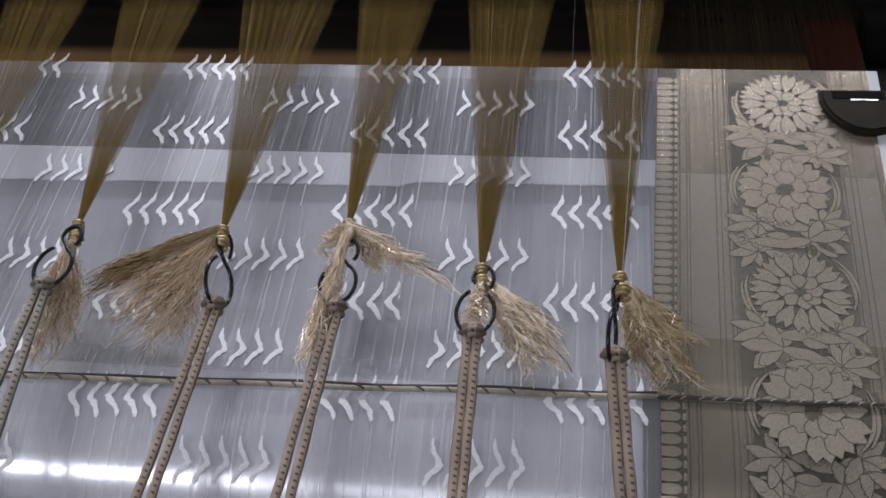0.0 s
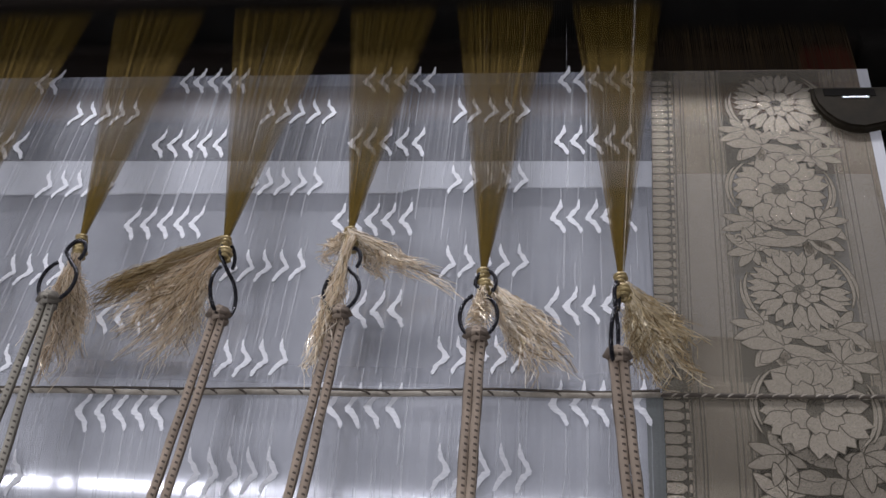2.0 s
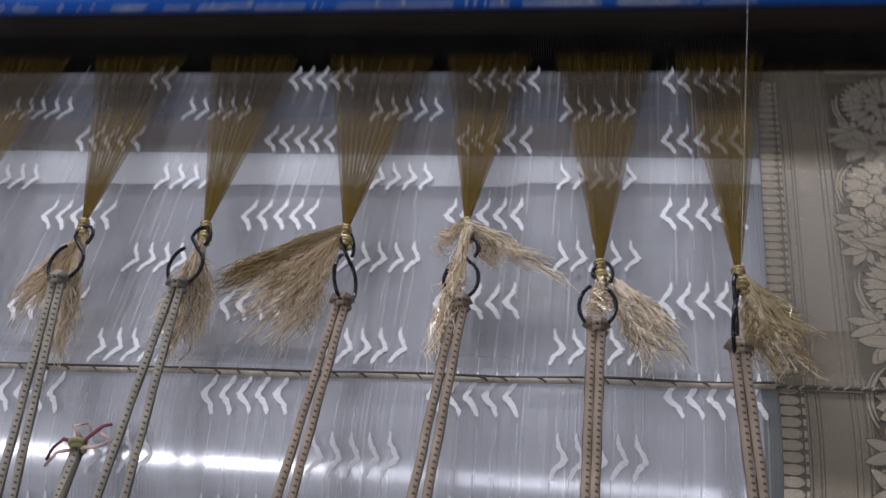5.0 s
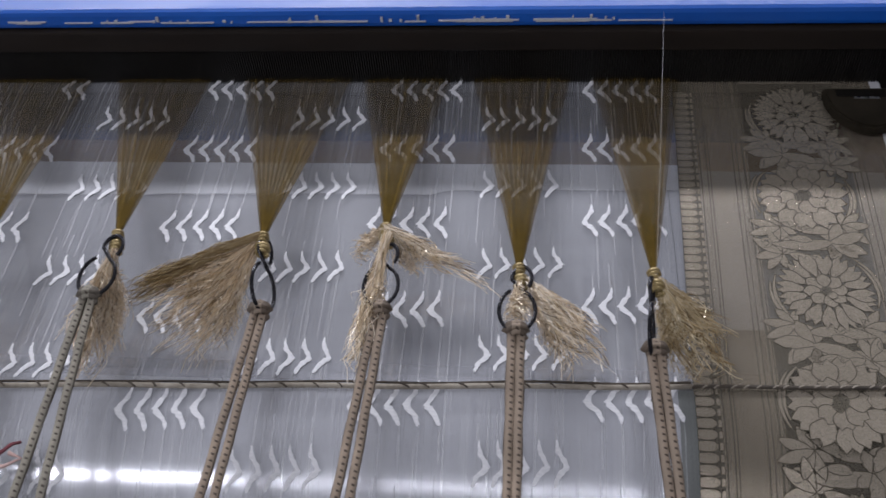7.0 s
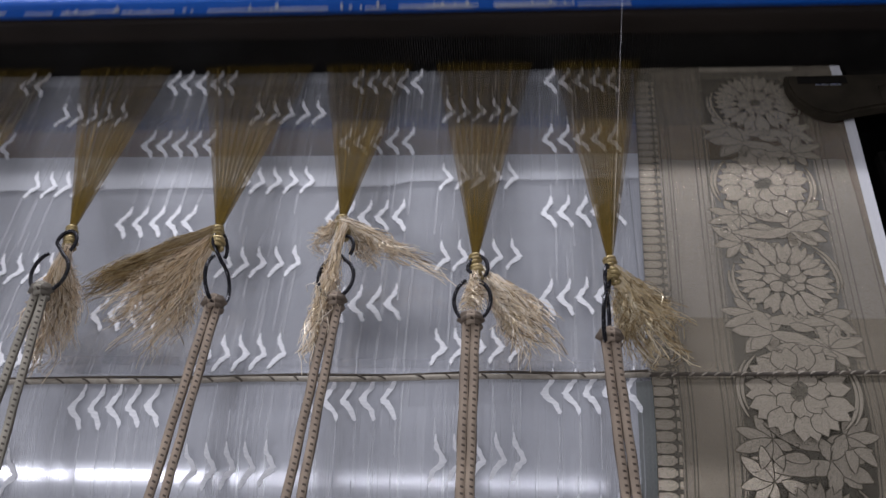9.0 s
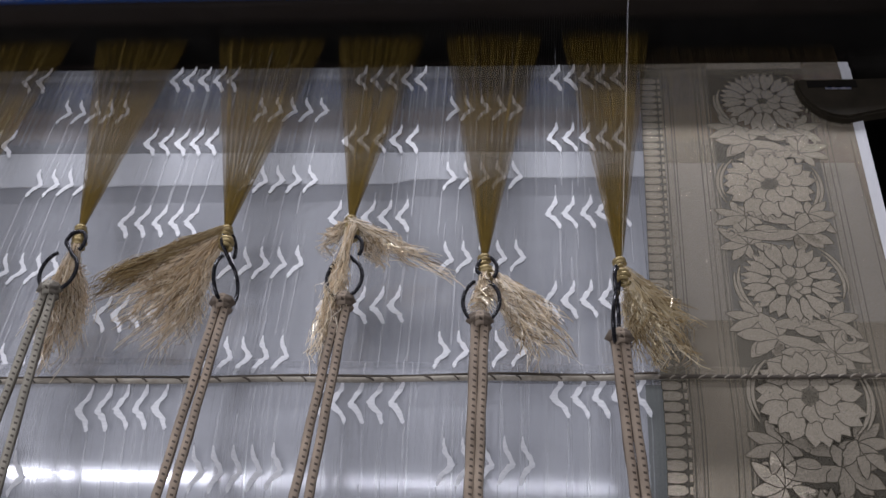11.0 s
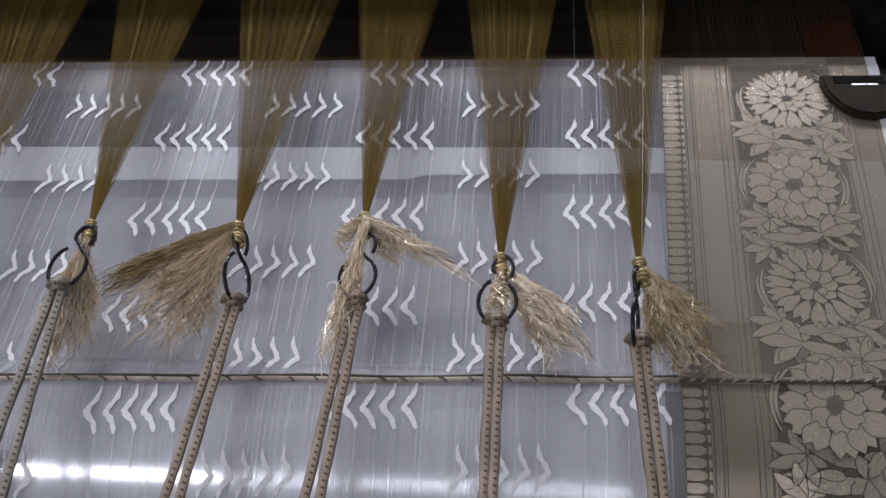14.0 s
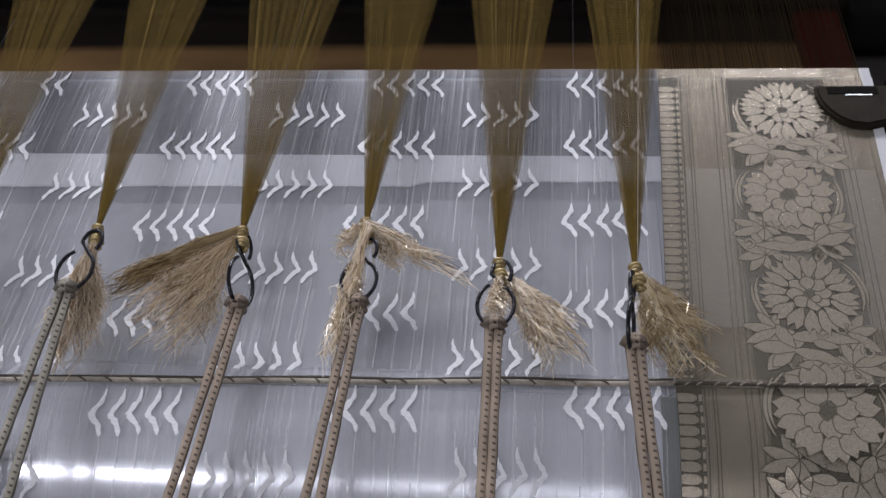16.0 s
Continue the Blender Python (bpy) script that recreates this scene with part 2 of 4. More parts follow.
def plate(bm, outline, z0, z1):
    """A flat piece with that outline and thickness."""
    top = [bm.verts.new((x, y, z1)) for x, y in outline]
    low = [bm.verts.new((x, y, z0)) for x, y in outline]
    n = len(outline)
    bm.faces.new(top)
    for k in range(n):
        bm.faces.new((low[k], low[(k + 1) % n], top[(k + 1) % n], top[k]))
    return bm


def lerp(a, b, f):
    return a + (b - a) * f

# ---------------------------------------------------------------- the plan of the loom
FELL = 0.0875        # far edge of the woven cloth, where each pick is beaten up
HINGE, LIFT, SWAY = -0.075, 2.2, 0.0025   # the open shed lifts the cloth about this line, degrees, and pulls it aside
SEAM = -0.0865       # where the cloth leaves the plate and bends over the roller
ROLL_Y, ROLL_R = -0.0870, 0.085
ADVANCE = 0.000429   # take-up of the cloth, metres a second
REED_FRONT, TRAVEL, BEAT, FIRST_BEAT = 0.0848, 0.093, 0.49, 0.15
LEFT = -0.34


def border_x(v):
    """The edge between the silver field and the border, which leans a little."""
    return 0.1455 + 0.037 * v if v > -0.09 else 0.1424


def place(u, v, h=0.0, turn=0.0, roll=False):
    """The pose of a piece that lies on the cloth at width u and length v; on the roller in the roller's own space."""
    if not roll:
        return pose(u, v, h, 0, 0, turn)
    a = (ROLL_Y - v) / ROLL_R
    return pose(u, -(ROLL_R + h) * math.sin(a), (ROLL_R + h) * math.cos(a), math.degrees(a), 0, 0) @ pose(0, 0, 0, 0, 0, turn)


# ---------------------------------------------------------------- room, loom frame
def room():
    part("floor", box(-3, 3, -3, 3.4, -0.90, -0.85), FLOOR, label="worn grey cement workshop floor", kind="structure")
    # walls and ceiling are out of view, added as reflectors for the tubes
    for name, b in (("wall_north", (-3, 3, 3.4, 3.5, -0.85, 2.1)), ("wall_south", (-3, 3, -3.1, -3, -0.85, 2.1)),
                    ("wall_west", (-3.1, -3, -3, 3.4, -0.85, 2.1)), ("wall_east", (3, 3.1, -3, 3.4, -0.85, 2.1))):
        part(name, box(*b), WALL, label="unseen pale wall added to bounce fill light", kind="structure")
    part("ceiling", box(-3.1, 3.1, -3.1, 3.5, 2.1, 2.2), WALL, label="unseen pale ceiling added to bounce fill light", kind="structure")


def tube_fixture(x, y, z):
    t = thing("tube_lamp", pose(x, y, z), "white fluorescent tube batten hung from the ceiling", "lamp", "workshop tube lamps")
    part("batten", box(-0.70, 0.70, -0.03, 0.03, 0.03, 0.08, 0.004), SELVEDGE, t)
    for s in (-1, 1):
        part("holder", box(s * 0.69 - 0.012, s * 0.69 + 0.012, -0.018, 0.018, -0.004, 0.03, 0.003), SELVEDGE, t)
        part("hanger", sweep(bmesh.new(), [(s * 0.5, 0, 0.08), (s * 0.5, 0, 2.1 - z)], 0.004, 6), IRON, t)


def bed():
    t = thing("breast_plate", pose(0, 0, 0), "grey steel support plate under the sheer cloth", "loom part")
    part("plate", box(LEFT, 0.1415, -0.0845, 0.0265, -0.0021, -0.0016), PLATE, t)
    # ends early so the border's painted shade starts at this line
    part("plate", box(0.1418, 0.236, -0.0600, 0.0265, -0.0021, -0.0016), PLATE, t)
    for x in (-0.28, 0.17):
        part("bracket", box(x, x + 0.03, -0.01, 0.02, -0.33, -0.0022, 0.0005), BLACK_IRON, t)
    h = thing("heald_shaft", pose(0, 0, 0), "dark wooden heald shaft hanging behind the reed", "heald shaft")
    part("shaft", box(LEFT - 0.2, 0.75, 0.300, 0.318, -0.10, 0.055, 0.003), REED_DARK, h)
    part("lower_shaft", box(LEFT - 0.2, 0.75, 0.300, 0.318, -0.329, -0.27, 0.003), REED_DARK, h)
    for x in (-0.45, 0.70):
        part("stay", box(x, x + 0.02, 0.302, 0.316, -0.27, -0.10), BLACK_IRON, h)
    # the strip has a torn lower edge with a step in it
    bm = bmesh.new()
    rng = random.Random(5)
    low = []
    for i in range(60):
        x = lerp(LEFT + 0.01, 0.1505, i / 59)
        base = 0.0078 + 0.004 * (x + 0.15) / 0.3
        if x > 0.0385:
            base += 0.0024
        low.append((x, base + rng.uniform(-0.0003, 0.0003)))
    top = [(0.1505, 0.0292), (LEFT + 0.01, 0.0287)]
    plate(bm, low + top, -0.0011, -0.0006)
    strip = part("paper_strip", bm, PAPER, None, "torn strip of white paper laid under the cloth")
    tagged(strip, category="paper")
    r = thing("breast_roller", pose(0, ROLL_Y, -ROLL_R), "roller wound with silver silk, and near-black under the border for shade", "roller")
    for name, x0, x1, mat in (("silver_winding", LEFT, 0.1385, WOUND), ("border_winding", 0.1387, 0.262, WOUND_SHADE)):
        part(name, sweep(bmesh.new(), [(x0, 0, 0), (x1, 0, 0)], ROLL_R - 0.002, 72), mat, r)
    # loom side frame, dark with oil; black beam and board added to keep the void dark
    f = thing("iron_stand", pose(0, 0, 0), "oil-blackened iron side frame of the loom, with added black boards for the dark void below", "stand")
    part("side_beam", box(0.300, 0.345, -0.20, 0.20, -0.85, -0.030, 0.004), BLACK_IRON, f)
    part("void_beam", box(LEFT, 0.30, 0.20, 0.26, -0.30, -0.14, 0.004), BLACK_IRON, f)
    part("void_board", box(LEFT - 0.3, 1.40, -0.30, 1.60, -0.36, -0.33), BLACK_IRON, f)
    part("front_beam", box(LEFT - 0.1, 0.42, -0.30, -0.24, -0.13, -0.07, 0.006), REED_DARK, f)
    return strip


# ---------------------------------------------------------------- woven motifs
# outer and inner edge of an arrow, from its thin tail round the point to its foot
CHEVRON = ((0.0048, 0.0104, 0.0052, 0.0103), (0.0043, 0.0076, 0.0056, 0.0076), (0.0034, 0.0050, 0.0054, 0.0050), (0.0015, 0.0027, 0.0038, 0.0026),
           (0.0, 0.0, 0.0027, 0.0004), (0.0008, -0.0015, 0.0032, -0.0006), (0.0028, -0.0032, 0.0044, -0.0019), (0.0046, -0.0052, 0.0061, -0.0044),
           (0.0054, -0.0074, 0.0071, -0.0072), (0.0061, -0.0084, 0.0067, -0.0083))


def chevron_mesh(flip, seed):
    """A brocaded arrow with the stepped, uneven edge that the floats give it."""
    rng = random.Random(seed)
    s = -0.92 if flip else 1.0
    rows = []
    for k in range(2 * len(CHEVRON) - 1):
        a, b = CHEVRON[k // 2], CHEVRON[(k + 1) // 2]
        w = 0.00008 if k < 3 else 0.00036
        x0, y0, x1, y1 = [(p + q) / 2 + rng.uniform(-w, w) for p, q in zip(a, b)]
        rows.append(((x0 * s, y0 * abs(s)), (x1 * s, y1 * abs(s))))
    bm = bmesh.new()
    ring = [[bm.verts.new((x, y, z)) for z in (0.00012, -0.0001) for x, y in row] for row in rows]
    for a, b in zip(ring, ring[1:]):
        for i, j in ((0, 1), (1, 3), (3, 2), (2, 0)):
            bm.faces.new((a[i], a[j], b[j], b[i]))
    bmesh.ops.recalc_face_normals(bm, faces=bm.faces)
    me = mesh_from("chevron", bm)
    me.materials.append(WHITE)
    return me


def petal(l, w, tip=0.75, n=7, bend=0.0, notch=0.0, lobes=0.0):
    """The outline of a petal or leaf that starts at the origin and grows along +y."""
    left, right = [], []
    for i in range(n + 1):
        f = i / n
        half = w * math.sin(math.pi * min(f ** tip, 1.0)) ** 0.8 * 0.5 + 0.0002
        half *= 1 + notch * math.sin(f * 19)
        mid = bend * l * f * f
        left.append((mid - half, l * f))
        right.append((mid + half, l * f))
    if lobes:
        # a blunt tip with a notch between two lobes
        left = left[:-2] + [(left[-2][0], l * 0.98)]
        right = right[:-2] + [(right[-2][0], l * 0.98), (0.5 * (left[-1][0] + right[-2][0]), l * (1 - lobes))]
    return right + left[::-1]


def flat_motif(bm, pts, z, rim=0.00040):
    """A woven figure with the dark line that outlines it lying just under it."""
    n = len(pts)
    out = []
    for k in range(n):
        (ax, ay), (x, y), (bx, by) = pts[k - 1], pts[k], pts[(k + 1) % n]
        d = Vector((bx - ax, by - ay))
        d = d.normalized() if d.length > 1e-9 else Vector((1, 0))
        out.append((x + d.y * rim, y - d.x * rim))
    area = sum(pts[k - 1][0] * pts[k][1] - pts[k][0] * pts[k - 1][1] for k in range(n))
    if area < 0:
        out = [(2 * p[0] - o[0], 2 * p[1] - o[1]) for p, o in zip(pts, out)]
        pts, out = pts[::-1], out[::-1]
    f = bm.faces.new([bm.verts.new((x, y, z - 0.000001)) for x, y in out])
    f.material_index = 1
    bm.faces.new([bm.verts.new((x, y, z)) for x, y in pts])


def petals(bm, count, r0, l, w, phase=0.0, wob=0.0, **kw):
    rng = random.Random(count)
    for k in range(count):
        a = phase + 2 * math.pi * k / count + rng.uniform(-wob, wob)
        ca, sa = math.cos(a), math.sin(a)
        ll = l * rng.uniform(0.92, 1.06)
        pts = [(ca * x - sa * (y + r0), sa * x + ca * (y + r0)) for x, y in petal(ll, w, **kw)]
        flat_motif(bm, pts, 0.000002 * k + (0.00004 if r0 < 0.003 else 0.0))


def motif_mesh(name, build, size=1.0):
    bm = bmesh.new()
    build(bm)
    bmesh.ops.scale(bm, vec=(size, size, 1.0), verts=bm.verts)
    me = mesh_from(name, bm)
    me.materials.append(MOTIF)
    me.materials.append(OUTLINE)
    me.materials.append(FLORAL_GROUND)
    return me


def disc(bm, r, n=12, x=0.0, y=0.0):
    flat_motif(bm, [(x + r * math.cos(2 * math.pi * k / n), y + r * math.sin(2 * math.pi * k / n)) for k in range(n)], 0.00013)


def bare(bm, rx, ry, n=11):
    """A patch of bare ground silk in the heart of a flower."""
    rng = random.Random(n)
    pts = []
    for k in range(n):
        a, w = 2 * math.pi * k / n, rng.uniform(0.8, 1.15)
        pts.append(bm.verts.new((rx * w * math.cos(a), ry * w * math.sin(a), 0.00016)))
    bm.faces.new(pts).material_index = 2


def daisy(bm):
    petals(bm, 16, 0.0064, 0.0112, 0.0053, 0.1, 0.06, tip=1.5, n=10, lobes=0.26)
    petals(bm, 8, 0.0016, 0.0062, 0.0046, 0.3, 0.10, tip=1.2)
    bare(bm, 0.0026, 0.0018)
    disc(bm, 0.0016, 10, 0.0004, -0.0028)


def lotus(bm):
    petals(bm, 11, 0.0062, 0.0118, 0.0084, 0.0, 0.10, tip=1.35, n=10, lobes=0.20)
    petals(bm, 7, 0.0022, 0.0078, 0.0072, 0.5, 0.14, tip=1.1, n=9, lobes=0.16)
    bare(bm, 0.0042, 0.0030, 13)


def lobe(bm, turn, l, w, k, **kw):
    ca, sa = math.cos(math.radians(turn)), math.sin(math.radians(turn))
    flat_motif(bm, [(ca * x - sa * y, sa * x + ca * y) for x, y in petal(l, w, **kw)], 0.000002 * k, 0.00034)


def star(bm):
    """A palmate leaf: pointed lobes of unequal length spreading to one side of the stalk."""
    for k, (turn, l, w) in enumerate(((-126, 0.0062, 0.0026), (118, 0.0070, 0.0028), (-82, 0.0090, 0.0031), (74, 0.0098, 0.0032),
                                      (-40, 0.0114, 0.0034), (34, 0.0102, 0.0036), (-4, 0.0122, 0.0036))):
        lobe(bm, turn, l, w, k, tip=1.05, n=9, bend=0.10 * (1 if turn < 0 else -1))


def trefoil(bm):
    """A broad leaf of five rounded lobes on its stalk."""
    for k, (turn, l, w) in enumerate(((-92, 0.0074, 0.0036), (90, 0.0078, 0.0034), (-46, 0.0108, 0.0042), (44, 0.0100, 0.0042), (0, 0.0130, 0.0046))):
        lobe(bm, turn, l, w, k, tip=1.15, n=10, bend=0.12 * (1 if turn < 0 else -1), notch=0.10)


def almond(bm):
    """A long bent leaf with a side shoot."""
    flat_motif(bm, petal(0.0240, 0.0056, 0.85, 14, 0.20, 0.06), 0.0, 0.00036)
    pts = petal(0.0090, 0.0034, 0.9, 10, -0.2)
    ca, sa = math.cos(-0.6), math.sin(-0.6)
    flat_motif(bm, [(ca * x - sa * y + 0.0026, sa * x + ca * y + 0.0075) for x, y in pts], 0.000003, 0.00032)


def arc_strip(r0, r1, a0, a1, n=14):
    """A sickle that swells in its middle."""
    outer, inner = [], []
    for i in range(n + 1):
        a = lerp(a0, a1, i / n)
        half = 0.5 * (r1 - r0) * math.sin(math.pi * (0.08 + 0.86 * i / n))
        mid = 0.5 * (r0 + r1)
        outer.append(((mid + half) * math.cos(a), (mid + half) * math.sin(a)))
        inner.append(((mid - half) * math.cos(a), (mid - half) * math.sin(a)))
    return outer + inner[::-1]


def tendril(bm):
    """Two sickle-shaped stalks that hug a flower."""
    flat_motif(bm, arc_strip(0.0194, 0.0207, -0.62, 0.58), 0.0, 0.0003)
    flat_motif(bm, arc_strip(0.0209, 0.0222, -0.42, 0.70), 0.000002, 0.0003)


def curl(bm):
    pts, inner = [], []
    for i in range(19):
        a = math.pi * (0.1 + 1.7 * i / 18)
        r = 0.0034 - 0.0022 * i / 18
        pts.append((r * math.cos(a), r * math.sin(a)))
        inner.append(((r - 0.0010) * math.cos(a), (r - 0.0010) * math.sin(a)))
    flat_motif(bm, pts + inner[::-1], 0.0, 0.00028)


def tooth(bm):
    flat_motif(bm, [(0, -0.0016), (0.0034, -0.0019), (0.0056, -0.0016), (0.0070, -0.0006), (0.0070, 0.0006), (0.0056, 0.0016), (0.0034, 0.0019), (0, 0.0016)], 0.0, 0.0003)
    flat_motif(bm, [(0.0076, -0.0013), (0.0088, -0.0013), (0.0088, 0.0013), (0.0076, 0.0013)], 0.0, 0.0002)


def cell_layout():
    """One repeat of the vine between two flowers: kind, across, along, turn."""
    return (("tendril", 0.0, 0.0, 12), ("tendril", 0.0, 0.0, 192), ("star", 0.0120, -0.0180, -118), ("star", 0.0125, -0.0325, -62),
            ("star", -0.0140, -0.0170, 128), ("trefoil", -0.0085, -0.0245, 128), ("trefoil", -0.0080, -0.0262, 78),
            ("almond", -0.0090, -0.0205, -82), ("almond", -0.0085, -0.0262, -104), ("almond", 0.0095, -0.0325, 112),
            ("curl", 0.0030, -0.0190, 30), ("curl", -0.0005, -0.0345, 200), ("curl", 0.0185, -0.0262, 120))


# row by row: across and along of the first chevron at two columns, two repeats apart
ROWS = ((-0.0800, 0.1265, 0.1080, 0.1235), (-0.0818, 0.0830, 0.1053, 0.0818), (-0.0836, 0.0392, 0.1040, 0.0414), (-0.0825, -0.0094, 0.1026, -0.0035),
        (-0.0795, -0.0583, 0.1016, -0.0491), (-0.0765, -0.1010, 0.1020, -0.0925), (-0.0755, -0.1490, 0.1025, -0.1390), (-0.0750, -0.1960, 0.1025, -0.1850))


def chevron_spots():
    """Along, across and sense of every chevron: rows of left-pointing groups, and right-pointing ones between."""
    rng = random.Random(11)
    spots = []
    for j, (x0, y0, x1, y1) in enumerate(ROWS):
        for k in (-2, -1, 0, 1, 2):
            for n in range(5):
                u = lerp(x0, x1, k / 2) + 0.0050 * min(k, 0) + n * 0.0073 + rng.uniform(-0.0003, 0.0003)
                spots.append((u, lerp(y0, y1, k / 2 + n * 0.04), False))
        if j + 1 < len(ROWS):
            a0, b0, a1, b1 = ROWS[j + 1]
            for k in (-2, -1, 0, 1):
                for n in range(5):
                    u = 0.0006 + 0.0010 * j + 0.0915 * k + 0.0055 * min(k, 0) - n * 0.0073 + rng.uniform(-0.0003, 0.0003)
                    f = (u + 0.082) / 0.185
                    spots.append((u, (lerp(y0, y1, f) + lerp(b0, b1, f)) / 2 - 0.0006, True))
    return spots


def strip_mesh(name, edges, v0, v1, n, roll, h=0.0):
    """A length of cloth between two edges (functions of v), flat or bent over the roller."""
    bm = bmesh.new()
    rows = []
    for i in range(n + 1):
        v = lerp(v0, v1, i / n)
        a = (ROLL_Y - v) / ROLL_R
        row = []
        for e in edges:
            u = e(v)
            row.append(bm.verts.new((u, -(ROLL_R + h) * math.sin(a), (ROLL_R + h) * math.cos(a)) if roll else (u, v, h)))
        rows.append(row)
    for a, b in zip(rows, rows[1:]):
        for k in range(len(edges) - 1):
            bm.faces.new((a[k], a[k + 1], b[k + 1], b[k]))
    bmesh.ops.recalc_face_normals(bm, faces=bm.faces)
    return bm


def build_cloth(roll):
    if roll:
        c = thing("cloth_on_roller", pose(0, ROLL_Y, -ROLL_R), "silver silk cloth bending over the breast roller", "cloth")
        v0, v1, n = -0.290, -0.078, 48
    else:
        c = thing("woven_cloth", pose(0, 0, 0), "silver-grey silk cloth with white chevrons and ivory floral border", "cloth")
        v0, v1, n = SEAM, FELL, 24

    def at(d):
        return lambda v: border_x(v) + d

    part("field", strip_mesh("field", [lambda v: LEFT, lambda v: -0.1, lambda v: 0.0, at(0.0)], v0, v1, n, roll), SILK, c, "sheer silver-grey silk ground", smooth=True)
    part("border_band", strip_mesh("border_band", [at(0.0), at(0.0314)], v0, v1, n, roll), BORDER, c, "matt ivory-grey border silk", smooth=True)
    part("floral_band", strip_mesh("floral_band", [at(0.0314), at(0.0755)], v0, v1, n, roll), FLORAL_GROUND, c, "taupe ground of the floral border", smooth=True)
    part("outer_band", strip_mesh("outer_band", [at(0.0755), at(0.0928)], v0, v1, n, roll), BORDER, c, smooth=True)
    part("selvedge", strip_mesh("selvedge", [at(0.0928), at(0.0975)], v0, v1, n, roll), SELVEDGE, c, "white selvedge edge", smooth=True)
    for d, w in ((0.0098, 0.0006), (0.0128, 0.0004), (0.0140, 0.0004), (0.0245, 0.0005), (0.0265, 0.0004), (0.0290, 0.0008), (0.0307, 0.0004),
                 (0.0762, 0.0005), (0.0790, 0.0004), (0.0812, 0.0004), (0.0900, 0.0004)):
        part("pinstripe", strip_mesh("pinstripe", [at(d), at(d + w)], v0, v1, n, roll, 0.00004), PINSTRIPE, c)
    part("comb_ground", strip_mesh("comb_ground", [at(0.0), at(0.0092)], v0, v1, n, roll, 0.00002), PINSTRIPE, c)

    if roll:
        # dark strip beside the last cord, its shadow laid on as cloth
        part("cord_shade_strip", strip_mesh("cord_shade_strip", [lambda v: 0.1366, lambda v: 0.1428], v0, SEAM, n, roll, 0.00005), CORD_SHADE, c, "bare grey-green silk darkened by the cord's painted shadow", smooth=True)
    low, high = (-0.215, SEAM) if roll else (SEAM, FELL - 0.004)
    h = 0.00006
    # comb of little tongues along the inner edge
    v = FELL - 0.004
    while v > -0.21:
        if low <= v < high:
            part("tongue", TOOTH, MOTIF, c, m=place(border_x(v) + 0.0003, v, h, 0, roll))
        v -= 0.00425
    # flowers and vine
    for k in range(-1, 6):
        fv = 0.0650 - 0.0517 * k
        for q, (kind, du, dv, turn) in enumerate((("daisy" if k % 2 == 0 else "lotus", 0.0, 0.0, 17 * k),) + cell_layout()):
            vv = fv + dv
            if low <= vv < high:
                s = -1 if k % 2 and kind not in ("daisy", "lotus") else 1
                m = place(border_x(vv) + (0.0523 if k % 2 else 0.0548) + du * s, vv, h + (0.000004 * q if q else 0.00009), turn * s, roll)
                part({"daisy": "flower", "lotus": "flower", "star": "small_flower", "curl": "tendril", "tendril": "tendril"}.get(kind, "leaf"), MOTIFS[kind], MOTIF, c, m=m)
    # chevrons and the loose floats that run between them
    rng = random.Random(21 + roll)
    fl = bmesh.new()
    for u, v, flip in SPOTS:
        lo = low if roll else low + 0.004
        if not (lo <= v < high) and not (roll and high <= v < high + 0.004):
            continue
        if u > border_x(v) - 0.004 or u < LEFT:
            continue
        part("chevron", rng.choice(CHEV[flip]), WHITE, c, m=place(u, v, 0.0003, rng.uniform(-3, 3), roll))
        s = -1 if flip else 1
        for du, d0, length in ((0.0066 * s, -0.0075, rng.uniform(0.010, 0.040)), (0.0049 * s, 0.0098, rng.uniform(0.003, 0.012))):
            y0 = v + d0
            y1 = y0 + length * (1 if d0 > 0 else -1)
            w = rng.uniform(0.00012, 0.00026)
            if not roll:
                y1 = min(max(y1, SEAM), FELL)
            pts = []
            steps = 5 if roll else 1
            for i in range(steps + 1):
                q = place(u + du + rng.uniform(-0.0002, 0.0002), lerp(y0, y1, i / steps), 0.00035, 0, roll).translation
                pts.append((fl.verts.new(q - Vector((w, 0, 0))), fl.verts.new(q + Vector((w, 0, 0)))))
            for a, b in zip(pts, pts[1:]):
                fl.faces.new((a[0], a[1], b[1], b[0]))
    # plain pale warp ends that show as fine lines
    for _ in range(30):
        u = rng.uniform(-0.25, 0.143)
        y0 = rng.uniform(low, high)
        y1 = max(y0 - rng.uniform(0.02, 0.08), low)
        w = rng.uniform(0.00005, 0.00010)
        pts = []
        for i in range(6):
            q = place(u, lerp(y0, y1, i / 5), 0.0003, 0, roll).translation
            pts.append((fl.verts.new(q - Vector((w, 0, 0))), fl.verts.new(q + Vector((w, 0, 0)))))
        for a, b in zip(pts, pts[1:]):
            fl.faces.new((a[0], a[1], b[1], b[0]))
    part("float_web", fl, FLOAT, c, "fine white floating threads", kind="stuff")
    return c


def build_fresh_picks():
    """The newest picks at the fell, which the take-up has yet to draw away."""
    c = thing("fresh_picks", pose(0, 0, 0), "newest picks of silver silk at the fell of the cloth", "cloth")

    def at(d):
        return lambda v: border_x(v) + d

    for name, a, b, mat in (("field", LEFT - border_x(0.08), 0.0, SILK), ("border_band", 0.0, 0.0314, BORDER), ("floral_band", 0.0314, 0.0755, MOTIF),
                            ("outer_band", 0.0755, 0.0928, BORDER), ("selvedge", 0.0928, 0.0975, SELVEDGE)):
        part(name, strip_mesh(name, [at(a), at(b)], FELL - 0.0085, FELL, 3, False, -0.0004), mat, c)
    return c


